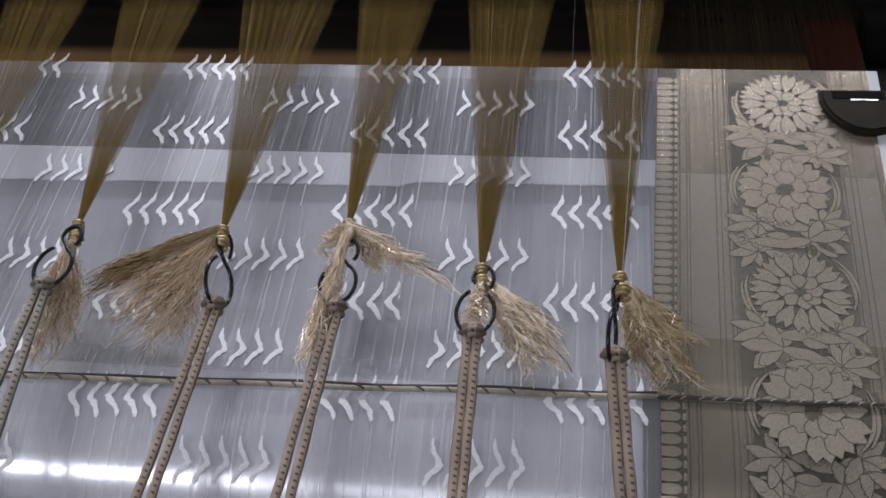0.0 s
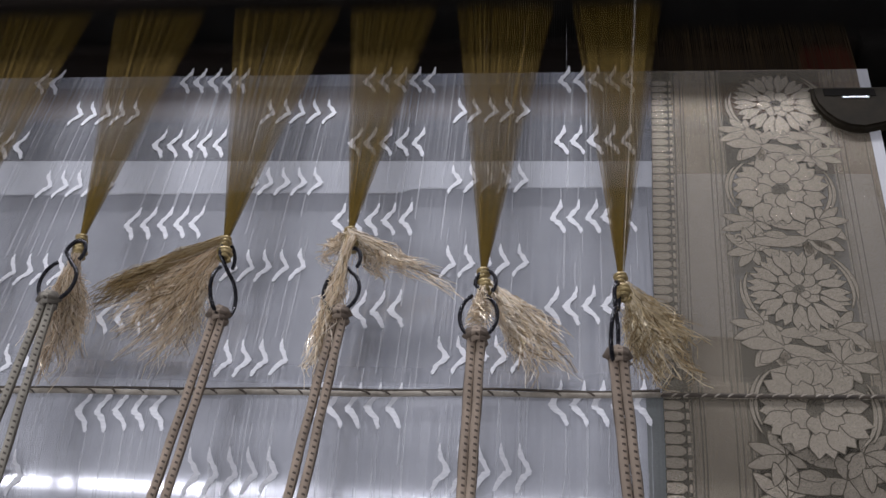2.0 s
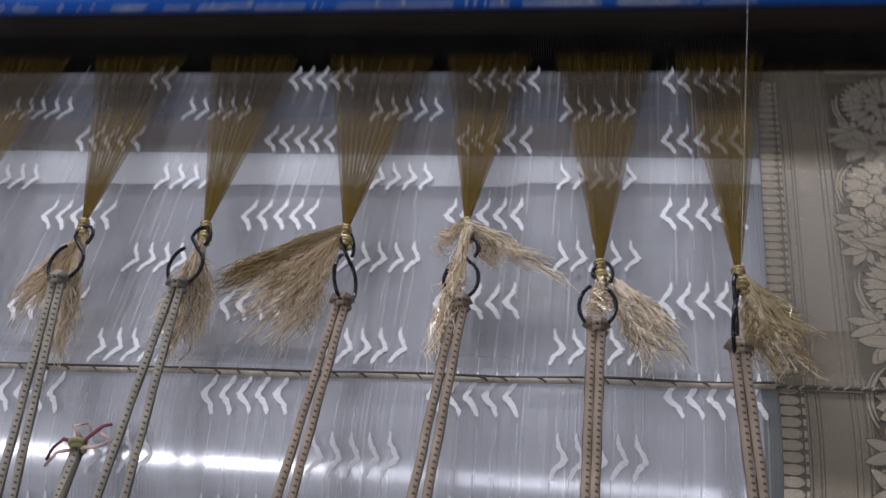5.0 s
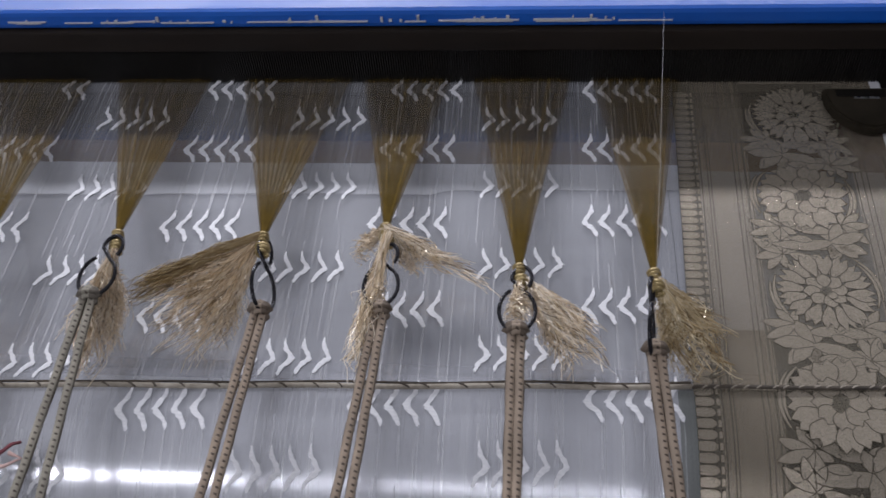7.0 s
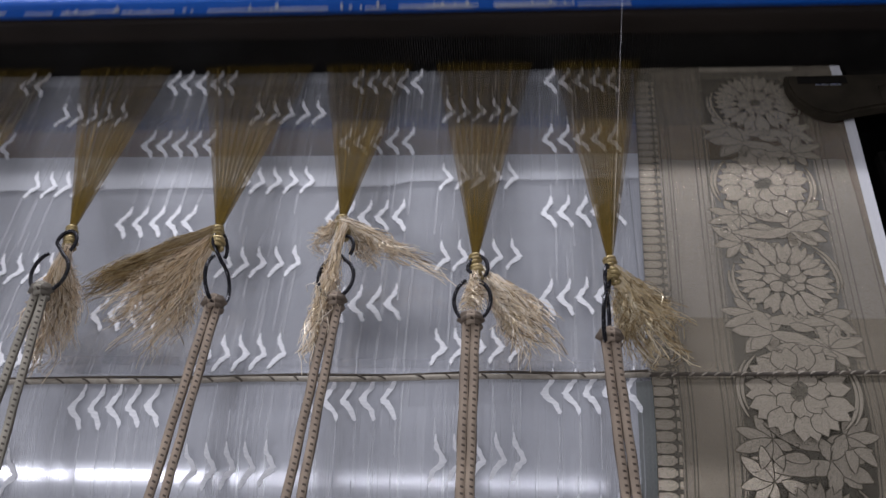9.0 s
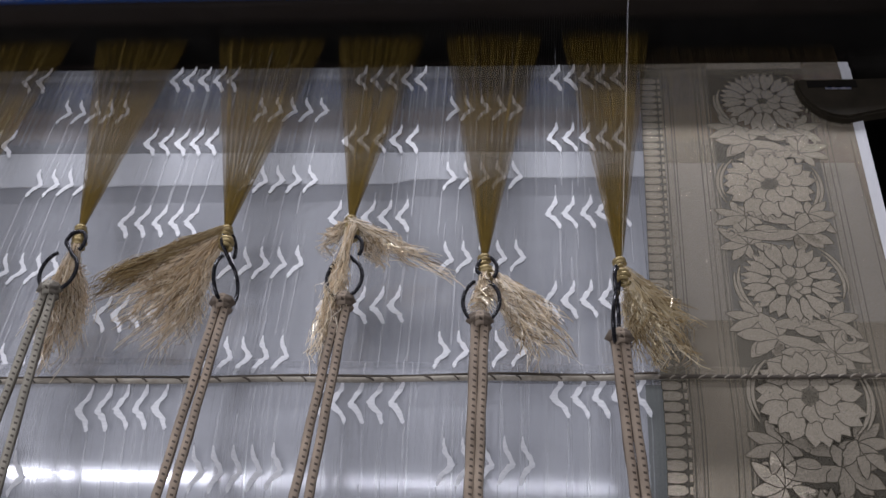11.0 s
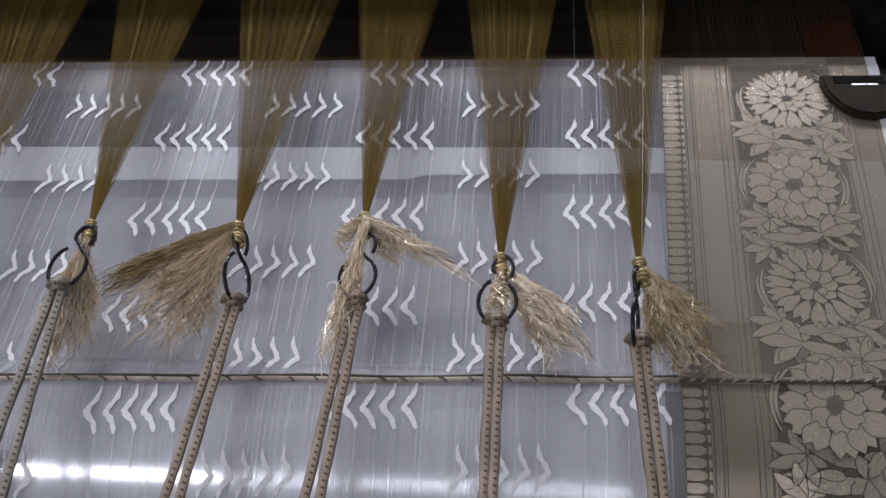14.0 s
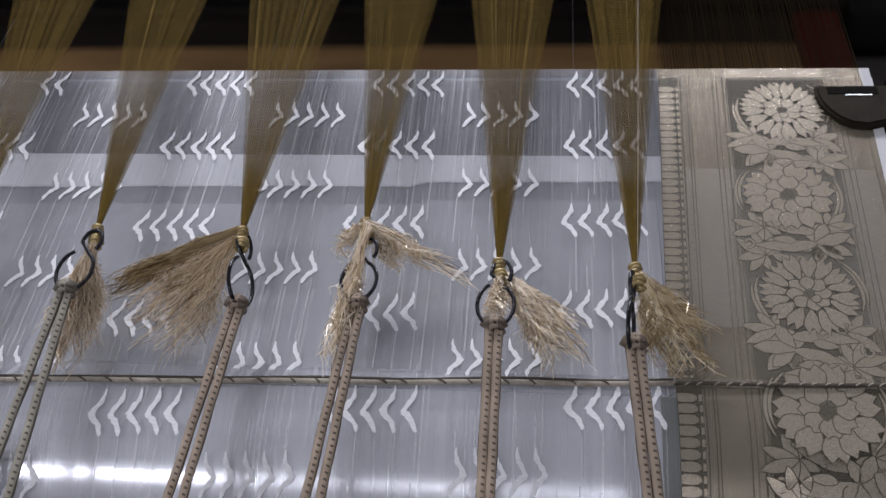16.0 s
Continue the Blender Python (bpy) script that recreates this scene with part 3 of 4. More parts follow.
# ---------------------------------------------------------------- sley, warp
def build_sley():
    s = thing("sley", pose(0, REED_FRONT, 0), "dark wooden sley with reed, blue cap and race board", "loom sley")
    part("reed_back", box(LEFT - 0.1, 0.345, 0.0055, 0.016, -0.045, 0.0335, 0.001), REED_DARK, s, "near-black reed backing board")
    part("reed_foot", box(LEFT - 0.1, 0.345, -0.001, 0.0054, -0.045, -0.008, 0.001), REED_DARK, s)
    part("reed_rail", box(LEFT - 0.1, 0.345, -0.002, 0.0054, 0.0205, 0.0332, 0.0015), REED_DARK, s)
    bm = bmesh.new()
    x = LEFT - 0.1
    while x < 0.343:
        box(x, x + 0.0006, 0.0004, 0.0054, -0.008, 0.0205, bm=bm)
        x += 0.0012
    part("reed_comb", bm, REED_WIRE, s, "fine dark reed wires", kind="stuff")
    # one board: dark tone for its shaded part, bright strip for the lit band
    part("race_board", box(LEFT - 0.1, 0.222, -0.0560, -0.001, -0.026, -0.0150, 0.0022), REED_DARK, s, "dark race board")
    part("lit_race_strip", box(LEFT - 0.1, 0.222, -0.0500, -0.0280, -0.0155, -0.0135, 0.0008), RACE_LIT, s, "varnished brown shuttle race, its lit band painted golden")
    part("race_lip", box(LEFT - 0.1, 0.222, -0.0590, -0.0560, -0.045, -0.0170, 0.0012), REED_DARK, s)
    cap = part("reed_cap", box(LEFT - 0.1, 0.38, -0.001, 0.052, 0.0343, 0.0440, 0.0025), BLUE, s, "chipped blue enamelled reed cap")
    bm = bmesh.new()
    rng = random.Random(8)
    for _ in range(60):
        x = rng.uniform(-0.26, 0.13)
        long = rng.random() < 0.4
        w = rng.uniform(0.006, 0.030) if long else rng.uniform(0.0005, 0.0016)
        z = rng.uniform(0.0374, 0.0386)
        box(x, x + w, -0.0018, -0.0008, z, z + (rng.uniform(0.0003, 0.0007) if long else rng.uniform(0.0008, 0.0030)), bm=bm)
    part("chipped_paint", bm, SELVEDGE, cap, "bare metal showing through the paint", kind="stuff")
    part("shuttle_box", box(0.2235, 0.248, -0.088, 0.010, -0.032, -0.0130, 0.003), RED, s, "red painted end of the shuttle box")
    part("shuttle_box", box(0.250, 0.30, -0.012, 0.060, -0.030, -0.004, 0.003), BLACK_IRON, s, "oily black shuttle box")
    return s


def build_warp():
    w = thing("warp", pose(0, 0, 0), "brown and white warp ends running back from the fell", "warp threads")
    rng = random.Random(3)
    bm = bmesh.new()
    x = border_x(0.1) + 0.001
    while x < 0.243:
        y1, dz = 0.42, rng.choice((0.004, -0.004))
        sweep(bm, [(x, 0.093, -0.0008), (x + rng.uniform(-0.0004, 0.0004), y1, dz)], rng.uniform(0.00014, 0.00026), 3, cap=False)
        x += rng.uniform(0.0005, 0.0010)
    part("border_warp", bm, WARP, w, "dense brown border warp ends", kind="stuff")
    bm = bmesh.new()
    for _ in range(8):
        x = rng.uniform(-0.28, 0.145)
        sweep(bm, [(x, 0.092, -0.0004), (x, 0.42, rng.choice((0.006, -0.006)))], 0.00011, 3, cap=False)
    part("field_warp", bm, FLOAT, w, "sparse fine white warp ends", kind="stuff")


# ---------------------------------------------------------------- gold bundles, hooks, elastic cords
# apex of the fan; the far left and right ends at the reed
FANS = ((-0.198, -0.043, 0.027, -0.258, -0.212), (-0.139, -0.0415, 0.027, -0.1952, -0.1440), (-0.0845, -0.0413, 0.027, -0.1290, -0.0817),
        (-0.0243, -0.0423, 0.028, -0.0641, -0.0092), (0.0240, -0.0350, 0.026, -0.0021, 0.0405), (0.0772, -0.0538, 0.025, 0.0530, 0.0989),
        (0.1270, -0.0592, 0.030, 0.1113, 0.1508))
WEDGES = 10


def wedge_pose(n, i, t):
    ax, ay, az, l, r = FANS[n]
    back = sley_back(t)
    f = lerp(0.055, 0.945, i / (WEDGES - 1))
    d = Vector((lerp(l, r, f) - ax, REED_FRONT + back * TRAVEL - ay, lerp(0.001, 0.028, back) - az)).normalized()
    side = d.cross(Vector((0, 0, 1))).normalized()
    up = side.cross(d)
    m = Matrix((side, d, up)).transposed().to_4x4()
    m.translation = Vector((0, 0, 0.0003 * (i % 3)))
    return m


def sley_back(t):
    """0 when the reed beats up to the fell, 1 when it is fully back."""
    return abs(math.sin(math.pi * (t - FIRST_BEAT) / BEAT)) ** 1.75


def shed_lift(t):
    """0 while the reed presses on the fell, 1 as soon as the shed opens and lifts the cloth."""
    d = abs((t - FIRST_BEAT + BEAT / 2) % BEAT - BEAT / 2)
    f = min(max((d - 0.015) / 0.06, 0.0), 1.0)
    return f * f * (3 - 2 * f)


def cloth_pose(t, along=0.0):
    """The flat cloth at that time: tilted up by the shed, drawn along by the take-up."""
    g = shed_lift(t)
    return pose(0, HINGE, 0, LIFT * g) @ pose(-SWAY * g, -along - HINGE, 0)


def knot(bm, at, r=0.0022, turns=4, wire=0.0008, rise=0.006):
    pts = []
    for i in range(turns * 10 + 1):
        a = 2 * math.pi * i / 10
        f = i / (turns * 10)
        rr = r * (1 + 0.25 * math.sin(f * 7))
        pts.append(Vector(at) + Vector((rr * math.cos(a), -rise * f + rise / 2, rr * math.sin(a))))
    sweep(bm, pts, wire, 5)


def tassel(bm, rng, start, ends, count, wire=0.00013, droop=0.004, curl=0.0034, gather=0.0014, reach=(0.55, 1.10)):
    """Loose yarn ends from a start to somewhere on the polyline of ends; they gather at the start and fray at the tips."""
    ends = [Vector(e) for e in ends]
    start = Vector(start)
    clumps = []
    for _ in range(max(12, count // 6)):
        f = rng.random() * (len(ends) - 1)
        k = min(int(f), len(ends) - 2)
        e = ends[k].lerp(ends[k + 1], f - k)
        clumps.append((start + (e - start) * rng.uniform(*reach), rng.uniform(0, 6.28), rng.uniform(0, 6.28), rng.uniform(5, 17)))
    for _ in range(int(count * 1.3)):
        e, w1, w2, w3 = rng.choice(clumps)
        e = start + (e - start) * rng.uniform(0.80, 1.06)
        w1, w2 = w1 + rng.uniform(-0.6, 0.6), w2 + rng.uniform(-0.6, 0.6)
        s = start + Vector([rng.gauss(0, gather * 0.5) for _ in range(3)])
        e = e + Vector((rng.gauss(0, 0.0011), rng.gauss(0, 0.0011), rng.gauss(0, 0.0012)))
        pts = []
        kink, ph = rng.uniform(26, 48), rng.uniform(0, 6.28)
        for i in range(13):
            g = i / 12
            p = s.lerp(e, g)
            p.z += 4 * droop * g * (1 - g) * 0.5
            amp, crimp = curl * g * g, 0.0007 * g
            p += Vector((amp * math.sin(w3 * g + w1) + crimp * math.sin(kink * g + ph), amp * math.cos(w3 * 0.8 * g + w2) + crimp * math.cos(kink * 0.8 * g + ph),
                         amp * 0.6 * math.sin(w3 * 1.2 * g + w2)))
            pts.append(p)
        sweep(bm, pts, wire * rng.uniform(0.7, 1.3), 3, cap=False)


def local(n, pts):
    a = Vector(FANS[n][:3])
    return [Vector(p) - a for p in pts]


TASSELS = {  # bundle: (start, ends, count, label part)
    0: (((-0.198, -0.044, 0.026), ((-0.215, -0.085, 0.008), (-0.19, -0.095, 0.006)), 240),),
    1: (((-0.1365, -0.0470, 0.026), ((-0.1659, -0.0623, 0.012), (-0.1611, -0.0844, 0.006), (-0.1395, -0.0965, 0.005), (-0.1361, -0.0858, 0.006)), 340),),
    2: (((-0.0835, -0.0490, 0.027), ((-0.1017, -0.0777, 0.010), (-0.0930, -0.0880, 0.006), (-0.0870, -0.0936, 0.005), (-0.0813, -0.0871, 0.005), (-0.0812, -0.0677, 0.008)), 420),),
    3: (((-0.0250, -0.0430, 0.027), ((-0.0751, -0.0580, 0.012), (-0.0679, -0.0716, 0.008), (-0.0604, -0.0774, 0.005), (-0.0447, -0.0837, 0.003), (-0.0352, -0.0682, 0.006)), 520),
        ((-0.0250, -0.0415, 0.029), ((-0.0769, -0.0553, 0.014), (-0.0737, -0.0588, 0.012)), 330)),
    4: (((0.0238, -0.0350, 0.027), ((0.0629, -0.0484, 0.006), (0.0560, -0.0418, 0.012), (0.0399, -0.0444, 0.006), (0.0338, -0.0461, 0.008)), 190),
        ((0.0238, -0.0350, 0.027), ((0.0092, -0.0359, 0.006), (0.0130, -0.0286, 0.010)), 70),
        ((0.0258, -0.0400, 0.029), ((0.0147, -0.0948, 0.016), (0.0228, -0.0878, 0.024), (0.0183, -0.0901, 0.020)), 270)),
    5: (((0.0790, -0.0570, 0.024), ((0.1070, -0.0685, 0.008), (0.1080, -0.0780, 0.005), (0.0952, -0.0846, 0.005), (0.0867, -0.0678, 0.012)), 360),
        ((0.0775, -0.0600, 0.025), ((0.0744, -0.0766, 0.022), (0.0799, -0.0765, 0.022)), 110)),
    6: (((0.1278, -0.0610, 0.030), ((0.1529, -0.0637, 0.008), (0.1539, -0.0852, 0.004), (0.1376, -0.0856, 0.006), (0.1337, -0.0747, 0.012)), 380),),
}


def wedge_mesh():
    bm = bmesh.new()
    length, half = 0.240, 0.0024
    v = []
    for i in range(9):
        y = length * i / 8
        w = 0.0007 + half * y / 0.14
        v.append([bm.verts.new((x * w, y, 0.0004 * (1 - x * x))) for x in (-1, -0.4, 0.4, 1)])
    for a, b in zip(v, v[1:]):
        for k in range(3):
            bm.faces.new((a[k], a[k + 1], b[k + 1], b[k]))
    me = mesh_from("thread_sheet", bm)
    me.materials.append(FAN)
    return me


def build_bundle(n):
    ax, ay, az, l, r = FANS[n]
    b = thing("yarn_bundle", pose(ax, ay, az), "bundle of gold warp yarn knotted on a hook with frayed tassel", "yarn bundle", "gold yarn bundles")
    sheets = [part("thread_sheet", WEDGE, FAN, b, "fanned gold threads" if i == 0 else "", m=wedge_pose(n, i, 0.0)) for i in range(WEDGES)]
    rng = random.Random(40 + n)
    bm = bmesh.new()
    knot(bm, (0, 0, 0), 0.0017, 3, 0.0008, 0.004)
    knot(bm, (0.0006, -0.005, -0.001), 0.0021, 3, 0.0009, 0.004)
    part("knot", bm, KNOT, b, "tight gold knot", smooth=True)
    for k, (s, ends, count) in enumerate(TASSELS[n]):
        bm = bmesh.new()
        tassel(bm, rng, local(n, [s])[0], local(n, ends), count)
        clamp = -az + 0.0006
        for v in bm.verts:
            v.co.z = max(v.co.z, clamp)
        part("tassel", bm, GOLD_DARK if (n == 3 and k == 1) else GOLD_BROWN if n == 6 else GOLD, b, "frayed metallic gold yarn ends")
    return b, sheets


# hook: top, foot, turn about its own length, and flip
HOOKS = ((-0.198, -0.045, 0.027, -0.197, -0.071, 0.026, 10, 1), (-0.1352, -0.0430, 0.028, -0.1385, -0.0705, 0.027, 4, 1),
         (-0.0830, -0.0425, 0.029, -0.0868, -0.0705, 0.027, 4, 1), (-0.0236, -0.0405, 0.026, -0.0200, -0.0735, 0.023, 66, 1),
         (0.0268, -0.0430, 0.027, 0.0252, -0.0718, 0.026, 0, 1), (0.0787, -0.0525, 0.026, 0.0766, -0.0822, 0.026, 0, 1),
         (0.1258, -0.0620, 0.032, 0.1230, -0.0925, 0.030, 74, 1))


def hook_mesh(length):
    """An S of black wire along -y: a small eye above, a wide open loop below."""
    k = length / 0.0325
    sx, sy, bx, by = 0.0036 * k, 0.0056 * k, 0.0064 * k, 0.0092 * k
    pts = []
    for i in range(15):                      # small eye, open on one side
        a = radians(-35 + 225 * i / 14)
        pts.append((sx * math.cos(a), -sy + sy * math.sin(a), 0.0))
    for i in range(25):                      # wide loop, almost closed
        a = radians(72 - 312 * i / 24)
        pts.append((-0.0004 + bx * math.cos(a), -2 * sy - by + by * math.sin(a), 0.0012 * i / 24))
    return sweep(bmesh.new(), pts, 0.00078, 8)


def build_hook(row):
    tx, ty, tz, fx, fy, fz, turn, flip = row
    d = Vector((fx - tx, fy - ty, fz - tz))
    yaxis = -d.normalized()
    # the loop faces up and towards the weaver
    normal = Vector((0, -0.35, 0.94))
    xaxis = yaxis.cross(normal).normalized()
    zaxis = xaxis.cross(yaxis)
    m = Matrix((xaxis, yaxis, zaxis)).transposed().to_4x4()
    m.translation = Vector((tx, ty, tz))
    ob = part("s_hook", hook_mesh(d.length + 0.004), IRON, None, "black bent-wire hook linking yarn and elastic cord", smooth=True,
              m=m @ pose(0, 0, 0, 0, turn if flip > 0 else 180 + turn, 0))
    tagged(ob, category="hook", group="wire hooks")


# elastic: start, and where its two strands pass lower down (x of each), material
CORDS = ((-0.197, -0.071, 0.026, -0.195, -0.188, 0), (-0.1385, -0.0700, 0.027, -0.1340, -0.1283, 1), (-0.0872, -0.0700, 0.027, -0.0943, -0.0850, 1),
         (-0.0205, -0.0725, 0.023, -0.0291, -0.0241, 0), (0.0256, -0.0725, 0.025, 0.0172, 0.0222, 0), (0.0766, -0.0815, 0.026, 0.0747, 0.0778, 0),
         (0.1252, -0.0905, 0.029, 0.1284, 0.1320, 0))


def build_cord(row):
    x, y, z, xl, xr, grey = row
    mat = ELASTIC_GREY if grey else ELASTIC
    c = thing("elastic_cord", pose(x, y, z), "greyed elastic cord pulled taut over the cloth" if grey else "tan braided elastic cord pulled taut over the cloth",
              "elastic cord", "elastic cords")
    for side, xe in ((-1, xl), (1, xr)):
        a = Vector((side * 0.0016, -0.001, 0.0))
        e = Vector((xe - x, -0.145 - y, 0.014 - z))
        full = e + (e - a) * 0.9
        d = (full - a)
        yaxis = -d.normalized()
        xaxis = yaxis.cross(Vector((0, 0, 1))).normalized()
        m = Matrix((xaxis, yaxis, xaxis.cross(yaxis))).transposed().to_4x4()
        m.translation = a
        n = 26
        bm = bmesh.new()
        sweep(bm, [(0.00015 * math.sin(i * 1.3 + side), -d.length * i / n, 0) for i in range(n + 1)], 0.00175, 10, flat=0.8)
        part("strand", bm, mat, c, smooth=True, m=m)
    bm = bmesh.new()
    sweep(bm, [(-0.0038, -0.0015, -0.0006), (-0.0025, 0.0004, 0.0012), (0.0, 0.0010, 0.0018), (0.0025, 0.0004, 0.0012), (0.0038, -0.0015, -0.0006)], 0.0018, 8, flat=0.7)
    part("loop", bm, mat, c, smooth=True)
    bm = bmesh.new()
    knot(bm, (0.0004, -0.002, 0.0), 0.0026, 2, 0.0012, 0.003)
    part("binding", bm, mat, c, smooth=True)


def build_twine():
    t = thing("cross_twine", pose(0, 0, 0), "flecked twine stretched across the cloth", "twine")
    pts = [(lerp(LEFT, 0.262, i / 60), lerp(-0.1020, -0.0852, i / 60) + 0.0003 * math.sin(i * 0.8), 0.0012) for i in range(61)]
    part("core", sweep(bmesh.new(), pts[:49], 0.00115, 8, flat=0.8), CORD, t, smooth=True)
    part("dark_length", sweep(bmesh.new(), pts[47:], 0.00085, 8, flat=0.8), CORD_MARK, t, "dark outer length of the twine", smooth=True)
    part("dark_edge", sweep(bmesh.new(), [(x, y + 0.0017 + 0.0003 * math.sin(x * 90), 0.0012) for x, y, z in pts[:49]], 0.00055, 6), CORD_MARK, t, "dark thread laid along the twine")
    bm = bmesh.new()
    rng = random.Random(17)
    x = LEFT + 0.004
    while x < 0.135:
        y = lerp(-0.1020, -0.0852, (x - LEFT) / (0.262 - LEFT))
        l = rng.uniform(0.0018, 0.0036)
        sweep(bm, [(x, y + 0.0009, 0.0019), (x + l * 0.5, y + 0.0001, 0.0023), (x + l, y - 0.0009, 0.0018)], rng.uniform(0.00028, 0.00045), 5)
        x += rng.uniform(0.007, 0.017)
    part("fleck_winding", bm, CORD_MARK, t, "dark flecks of the twine", kind="stuff")
    # a pale strand still shows along the dark length
    bm = bmesh.new()
    for i in range(26):
        x = lerp(0.136, 0.258, i / 25) + rng.uniform(-0.001, 0.001)
        y = lerp(-0.1020, -0.0852, (x - LEFT) / (0.262 - LEFT))
        sweep(bm, [(x, y - 0.0006, 0.0014), (x + 0.0012, y, 0.0021), (x + 0.0024, y + 0.0006, 0.0014)], 0.00028, 5)
    part("pale_strand", bm, CORD, t, "pale strand twisted into the twine", kind="stuff")


def build_thread():
    """A single pale end that runs from the last hook up over the reed; it swings with the sley."""
    bm = sweep(bmesh.new(), [(0, 0, 0), (0.0002, 0.08, -0.0006), (0, 0.26, 0)], 0.00008, 5)
    return tagged(part("loose_end", bm, FLOAT, None, "single pale thread led over the reed"), category="thread")


def thread_pose(t):
    a, b = Vector((0.1276, -0.0600, 0.032)), sley_back(t)
    d = (Vector((lerp(0.1408, 0.1385, b), REED_FRONT + 0.006 + TRAVEL * b, lerp(0.0430, 0.030, b))) - a).normalized()
    side = d.cross(Vector((0, 0, 1))).normalized()
    m = Matrix((side, d, side.cross(d))).transposed().to_4x4()
    m.translation = a
    return m


def build_rag_knot():
    t = thing("rag_tied_cord", pose(-0.1145, -0.1325, 0.001), "cord end tied with maroon and pink rag strips", "cord")
    bm = sweep(bmesh.new(), [(0.001, -0.06, 0.004), (0.0012, -0.03, 0.004), (0.0, -0.008, 0.003), (0.0, 0.0, 0.003)], 0.0027, 8, flat=0.8)
    part("cord", bm, ELASTIC_GREY, t, smooth=True)
    maroon = plain("maroon_rag", (0.10, 0.02, 0.03), (0.20, 0.05, 0.06), 0.85, scale=300)
    pink = plain("pink_rag", (0.42, 0.27, 0.25), (0.58, 0.42, 0.38), 0.85, scale=300)
    olive = plain("olive_rag", (0.20, 0.19, 0.08), (0.32, 0.30, 0.14), 0.85, scale=300)
    for mat, pts in ((maroon, ((0.001, 0, 0.005), (0.005, 0.003, 0.007), (0.008, 0.008, 0.006), (0.010, 0.010, 0.004))),
                     (maroon, ((-0.001, 0.001, 0.005), (-0.005, 0.001, 0.007), (-0.009, -0.002, 0.005), (-0.011, -0.006, 0.003))),
                     (pink, ((0.002, -0.001, 0.005), (0.008, -0.001, 0.006), (0.013, 0.003, 0.005), (0.008, 0.0045, 0.006))),
                     (pink, ((-0.001, -0.002, 0.005), (-0.006, -0.004, 0.006), (-0.010, -0.009, 0.004))),
                     (pink, ((0.0, 0.003, 0.005), (-0.003, 0.007, 0.007), (0.002, 0.009, 0.006), (0.004, 0.005, 0.005)))):
        part("rag_strip", sweep(bmesh.new(), pts, 0.0009, 6, flat=0.5), mat, t, smooth=True)
    bm = bmesh.new()
    knot(bm, (0, 0, 0.004), 0.0026, 2, 0.0012, 0.003)
    part("tie", bm, olive, t, smooth=True)


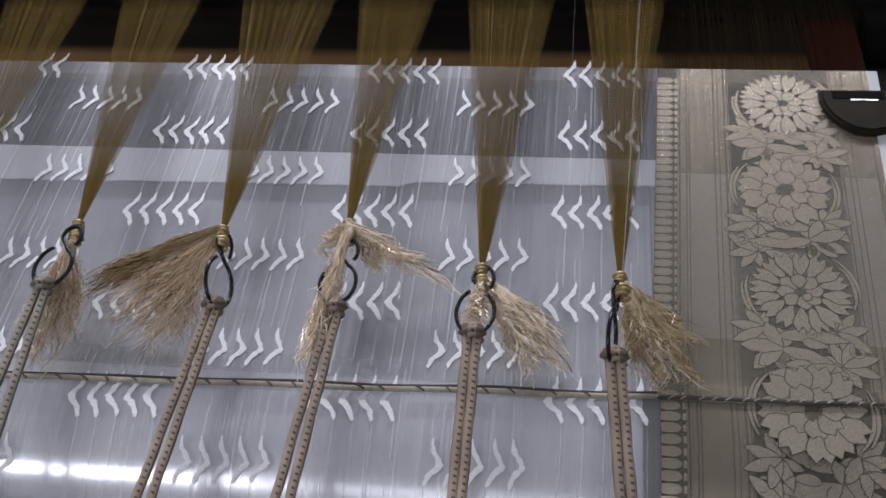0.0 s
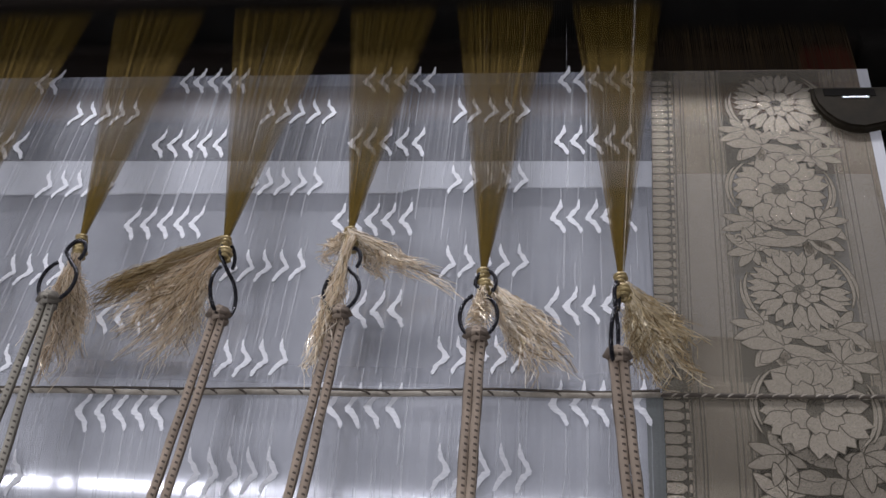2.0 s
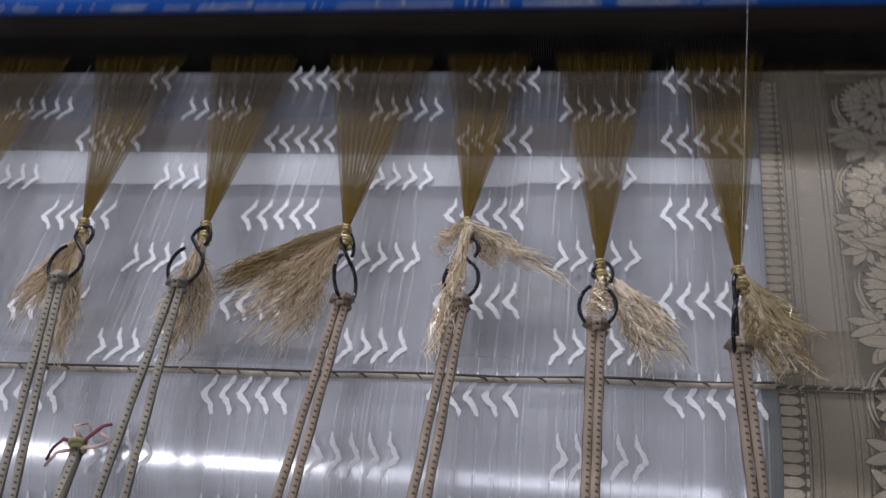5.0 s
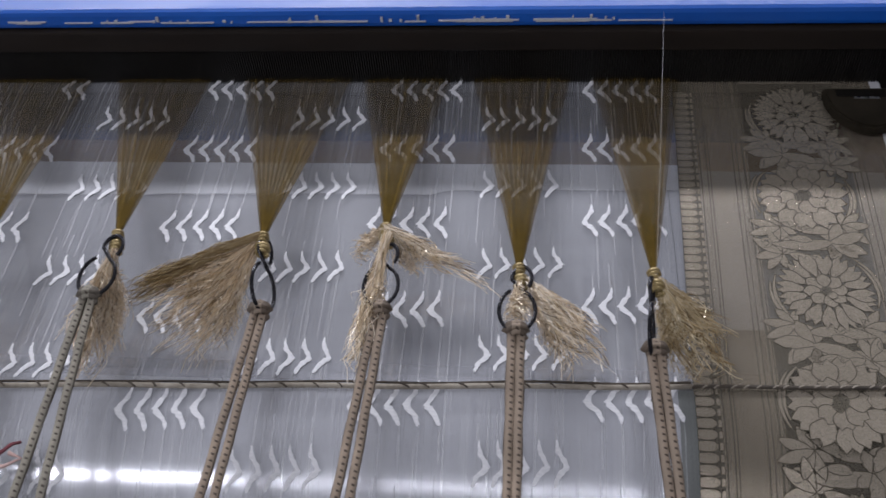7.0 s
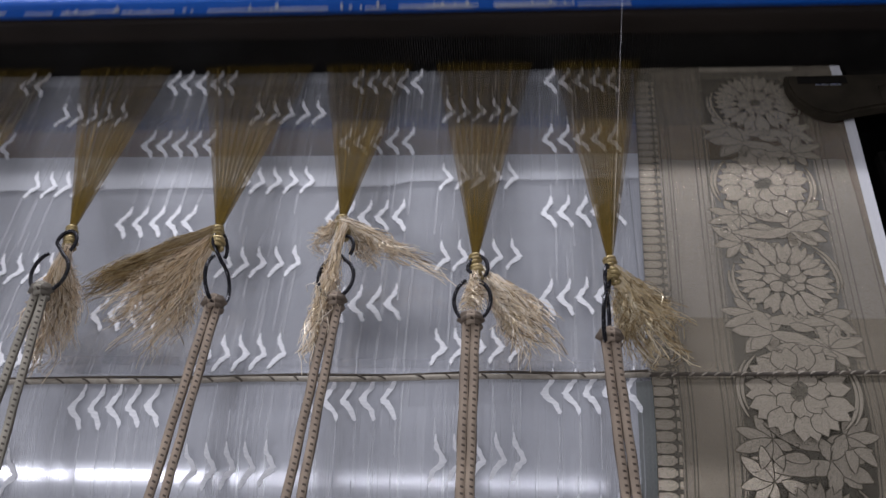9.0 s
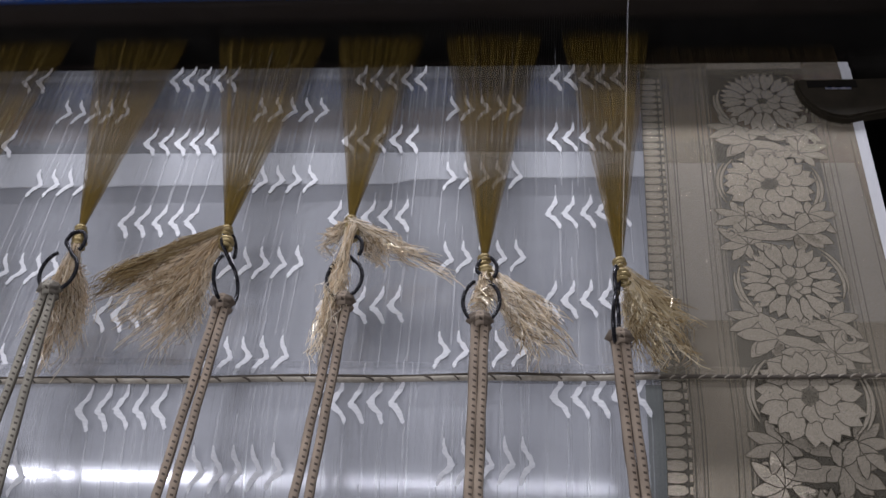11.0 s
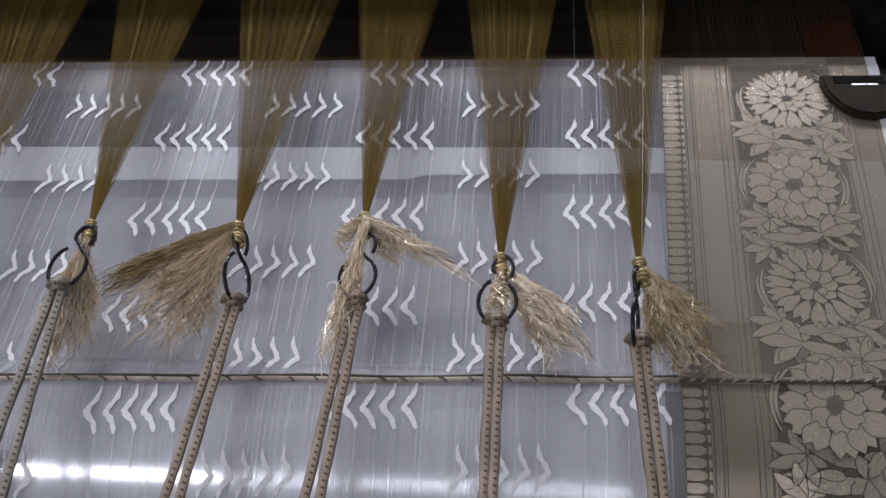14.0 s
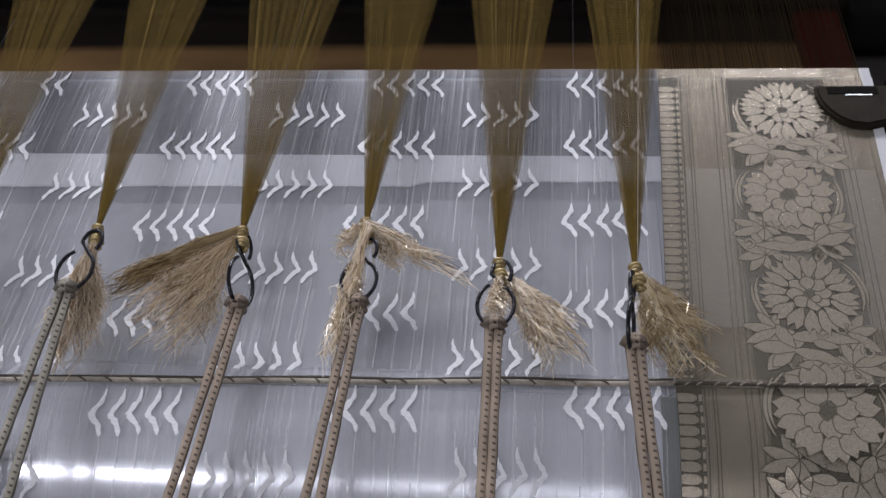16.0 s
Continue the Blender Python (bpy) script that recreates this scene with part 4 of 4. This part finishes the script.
def build_temple():
    t = thing("temple_clip", pose(0, 0, 0), "dark gunmetal temple clip gripping the cloth edge", "temple")
    bm = bmesh.new()
    outline = [(0.2163, 0.0720), (0.2160, 0.0655), (0.2170, 0.0605), (0.2195, 0.0548), (0.2235, 0.0495), (0.2285, 0.0462), (0.2350, 0.0450),
               (0.2450, 0.0480), (0.2560, 0.0505), (0.2900, 0.0485), (0.2900, 0.0735), (0.2480, 0.0725)]
    plate(bm, outline[::-1], 0.0035, 0.0085)
    bmesh.ops.recalc_face_normals(bm, faces=bm.faces)
    bmesh.ops.bevel(bm, geom=[e for e in bm.edges if all(v.co.z > 0.008 for v in e.verts)], offset=0.0012, segments=2, affect="EDGES")
    part("jaw", bm, GUNMETAL, t)
    part("slot_edge", box(0.2285, 0.2400, 0.0640, 0.0650, 0.0084, 0.0089), STEEL, t, "bright worn edge of the slot")
    part("slot", box(0.2210, 0.2430, 0.0654, 0.0700, 0.0083, 0.0088), BLACK_IRON, t)
    part("rod", sweep(bmesh.new(), [(0.2560, 0.058, 0.006), (0.33, 0.060, 0.004)], 0.006, 12), GUNMETAL, t, smooth=True)
    bm = bmesh.new()
    disc(bm, 0.0042, 6)
    for v in bm.verts:
        v.co.z += 0.010
    part("nut", bm, STEEL, t, "worn hexagonal nut", m=pose(0.2640, 0.0480, 0.0))
    a = thing("loom_bracket", pose(0, 0, 0), "oily black iron bracket with brass valve beside the cloth", "bracket")
    part("arm", box(0.2560, 0.300, -0.02, 0.044, -0.050, -0.012, 0.004), BLACK_IRON, a)
    part("valve", sweep(bmesh.new(), [(0.262, 0.018, -0.012), (0.263, 0.020, -0.004), (0.264, 0.022, 0.0)], 0.004, 10, taper=lambda f: 1.2 - 0.5 * f), BRASS, a, "tarnished brass valve", smooth=True)
    part("washer", sweep(bmesh.new(), [(0.2640, 0.036, -0.012), (0.2640, 0.036, -0.008)], 0.006, 14), BLACK_IRON, a, smooth=True)
    part("stud", sweep(bmesh.new(), [(0.2640, 0.036, -0.008), (0.2640, 0.036, -0.003)], 0.0025, 10), STEEL, a, smooth=True)


# ---------------------------------------------------------------- build
for row in TUBES:
    tube_fixture(row[0], row[1], row[2] + 0.012)
room()
STRIP = bed()
CHEV = {flip: [chevron_mesh(flip, 60 + k) for k in range(4)] for flip in (False, True)}
SPOTS = chevron_spots()
TOOTH = motif_mesh("tongue", tooth)
MOTIFS = {"daisy": motif_mesh("daisy", daisy, 1.10), "lotus": motif_mesh("lotus", lotus, 1.08), "star": motif_mesh("star", star, 1.08), "curl": motif_mesh("curl", curl),
          "trefoil": motif_mesh("trefoil", trefoil, 1.14), "almond": motif_mesh("almond", almond), "tendril": motif_mesh("tendril", tendril)}
SLEY = build_sley()
build_warp()
WEDGE = wedge_mesh()
BUNDLES = [build_bundle(n) for n in range(len(FANS))]
for row in HOOKS:
    build_hook(row)
for row in CORDS:
    build_cord(row)
build_twine()
LOOSE_END = build_thread()
build_rag_knot()
build_temple()
CLOTH = build_cloth(False)
CLOTH_ROLL = build_cloth(True)
PICKS = build_fresh_picks()


def motions():
    steps = [i / 15 for i in range(241)]
    walk(SLEY, [(i / 30, pose(0, REED_FRONT + TRAVEL * sley_back(i / 30), 0)) for i in range(481)])
    fine = [i / 30 for i in range(481)]
    walk(CLOTH, [(t, cloth_pose(t, ADVANCE * t)) for t in fine])
    walk(PICKS, [(t, cloth_pose(t)) for t in fine])
    walk(LOOSE_END, [(t, thread_pose(t)) for t in fine])
    walk(STRIP, [(t, cloth_pose(t)) for t in fine])
    walk(CLOTH_ROLL, [(0.0, pose(0, ROLL_Y, -ROLL_R)), (16.0, pose(0, ROLL_Y, -ROLL_R, math.degrees(16 * ADVANCE / ROLL_R)))])
    for n, (_, sheets) in enumerate(BUNDLES):
        for i, ob in enumerate(sheets):
            walk(ob, [(t, wedge_pose(n, i, t)) for t in steps])


motions()
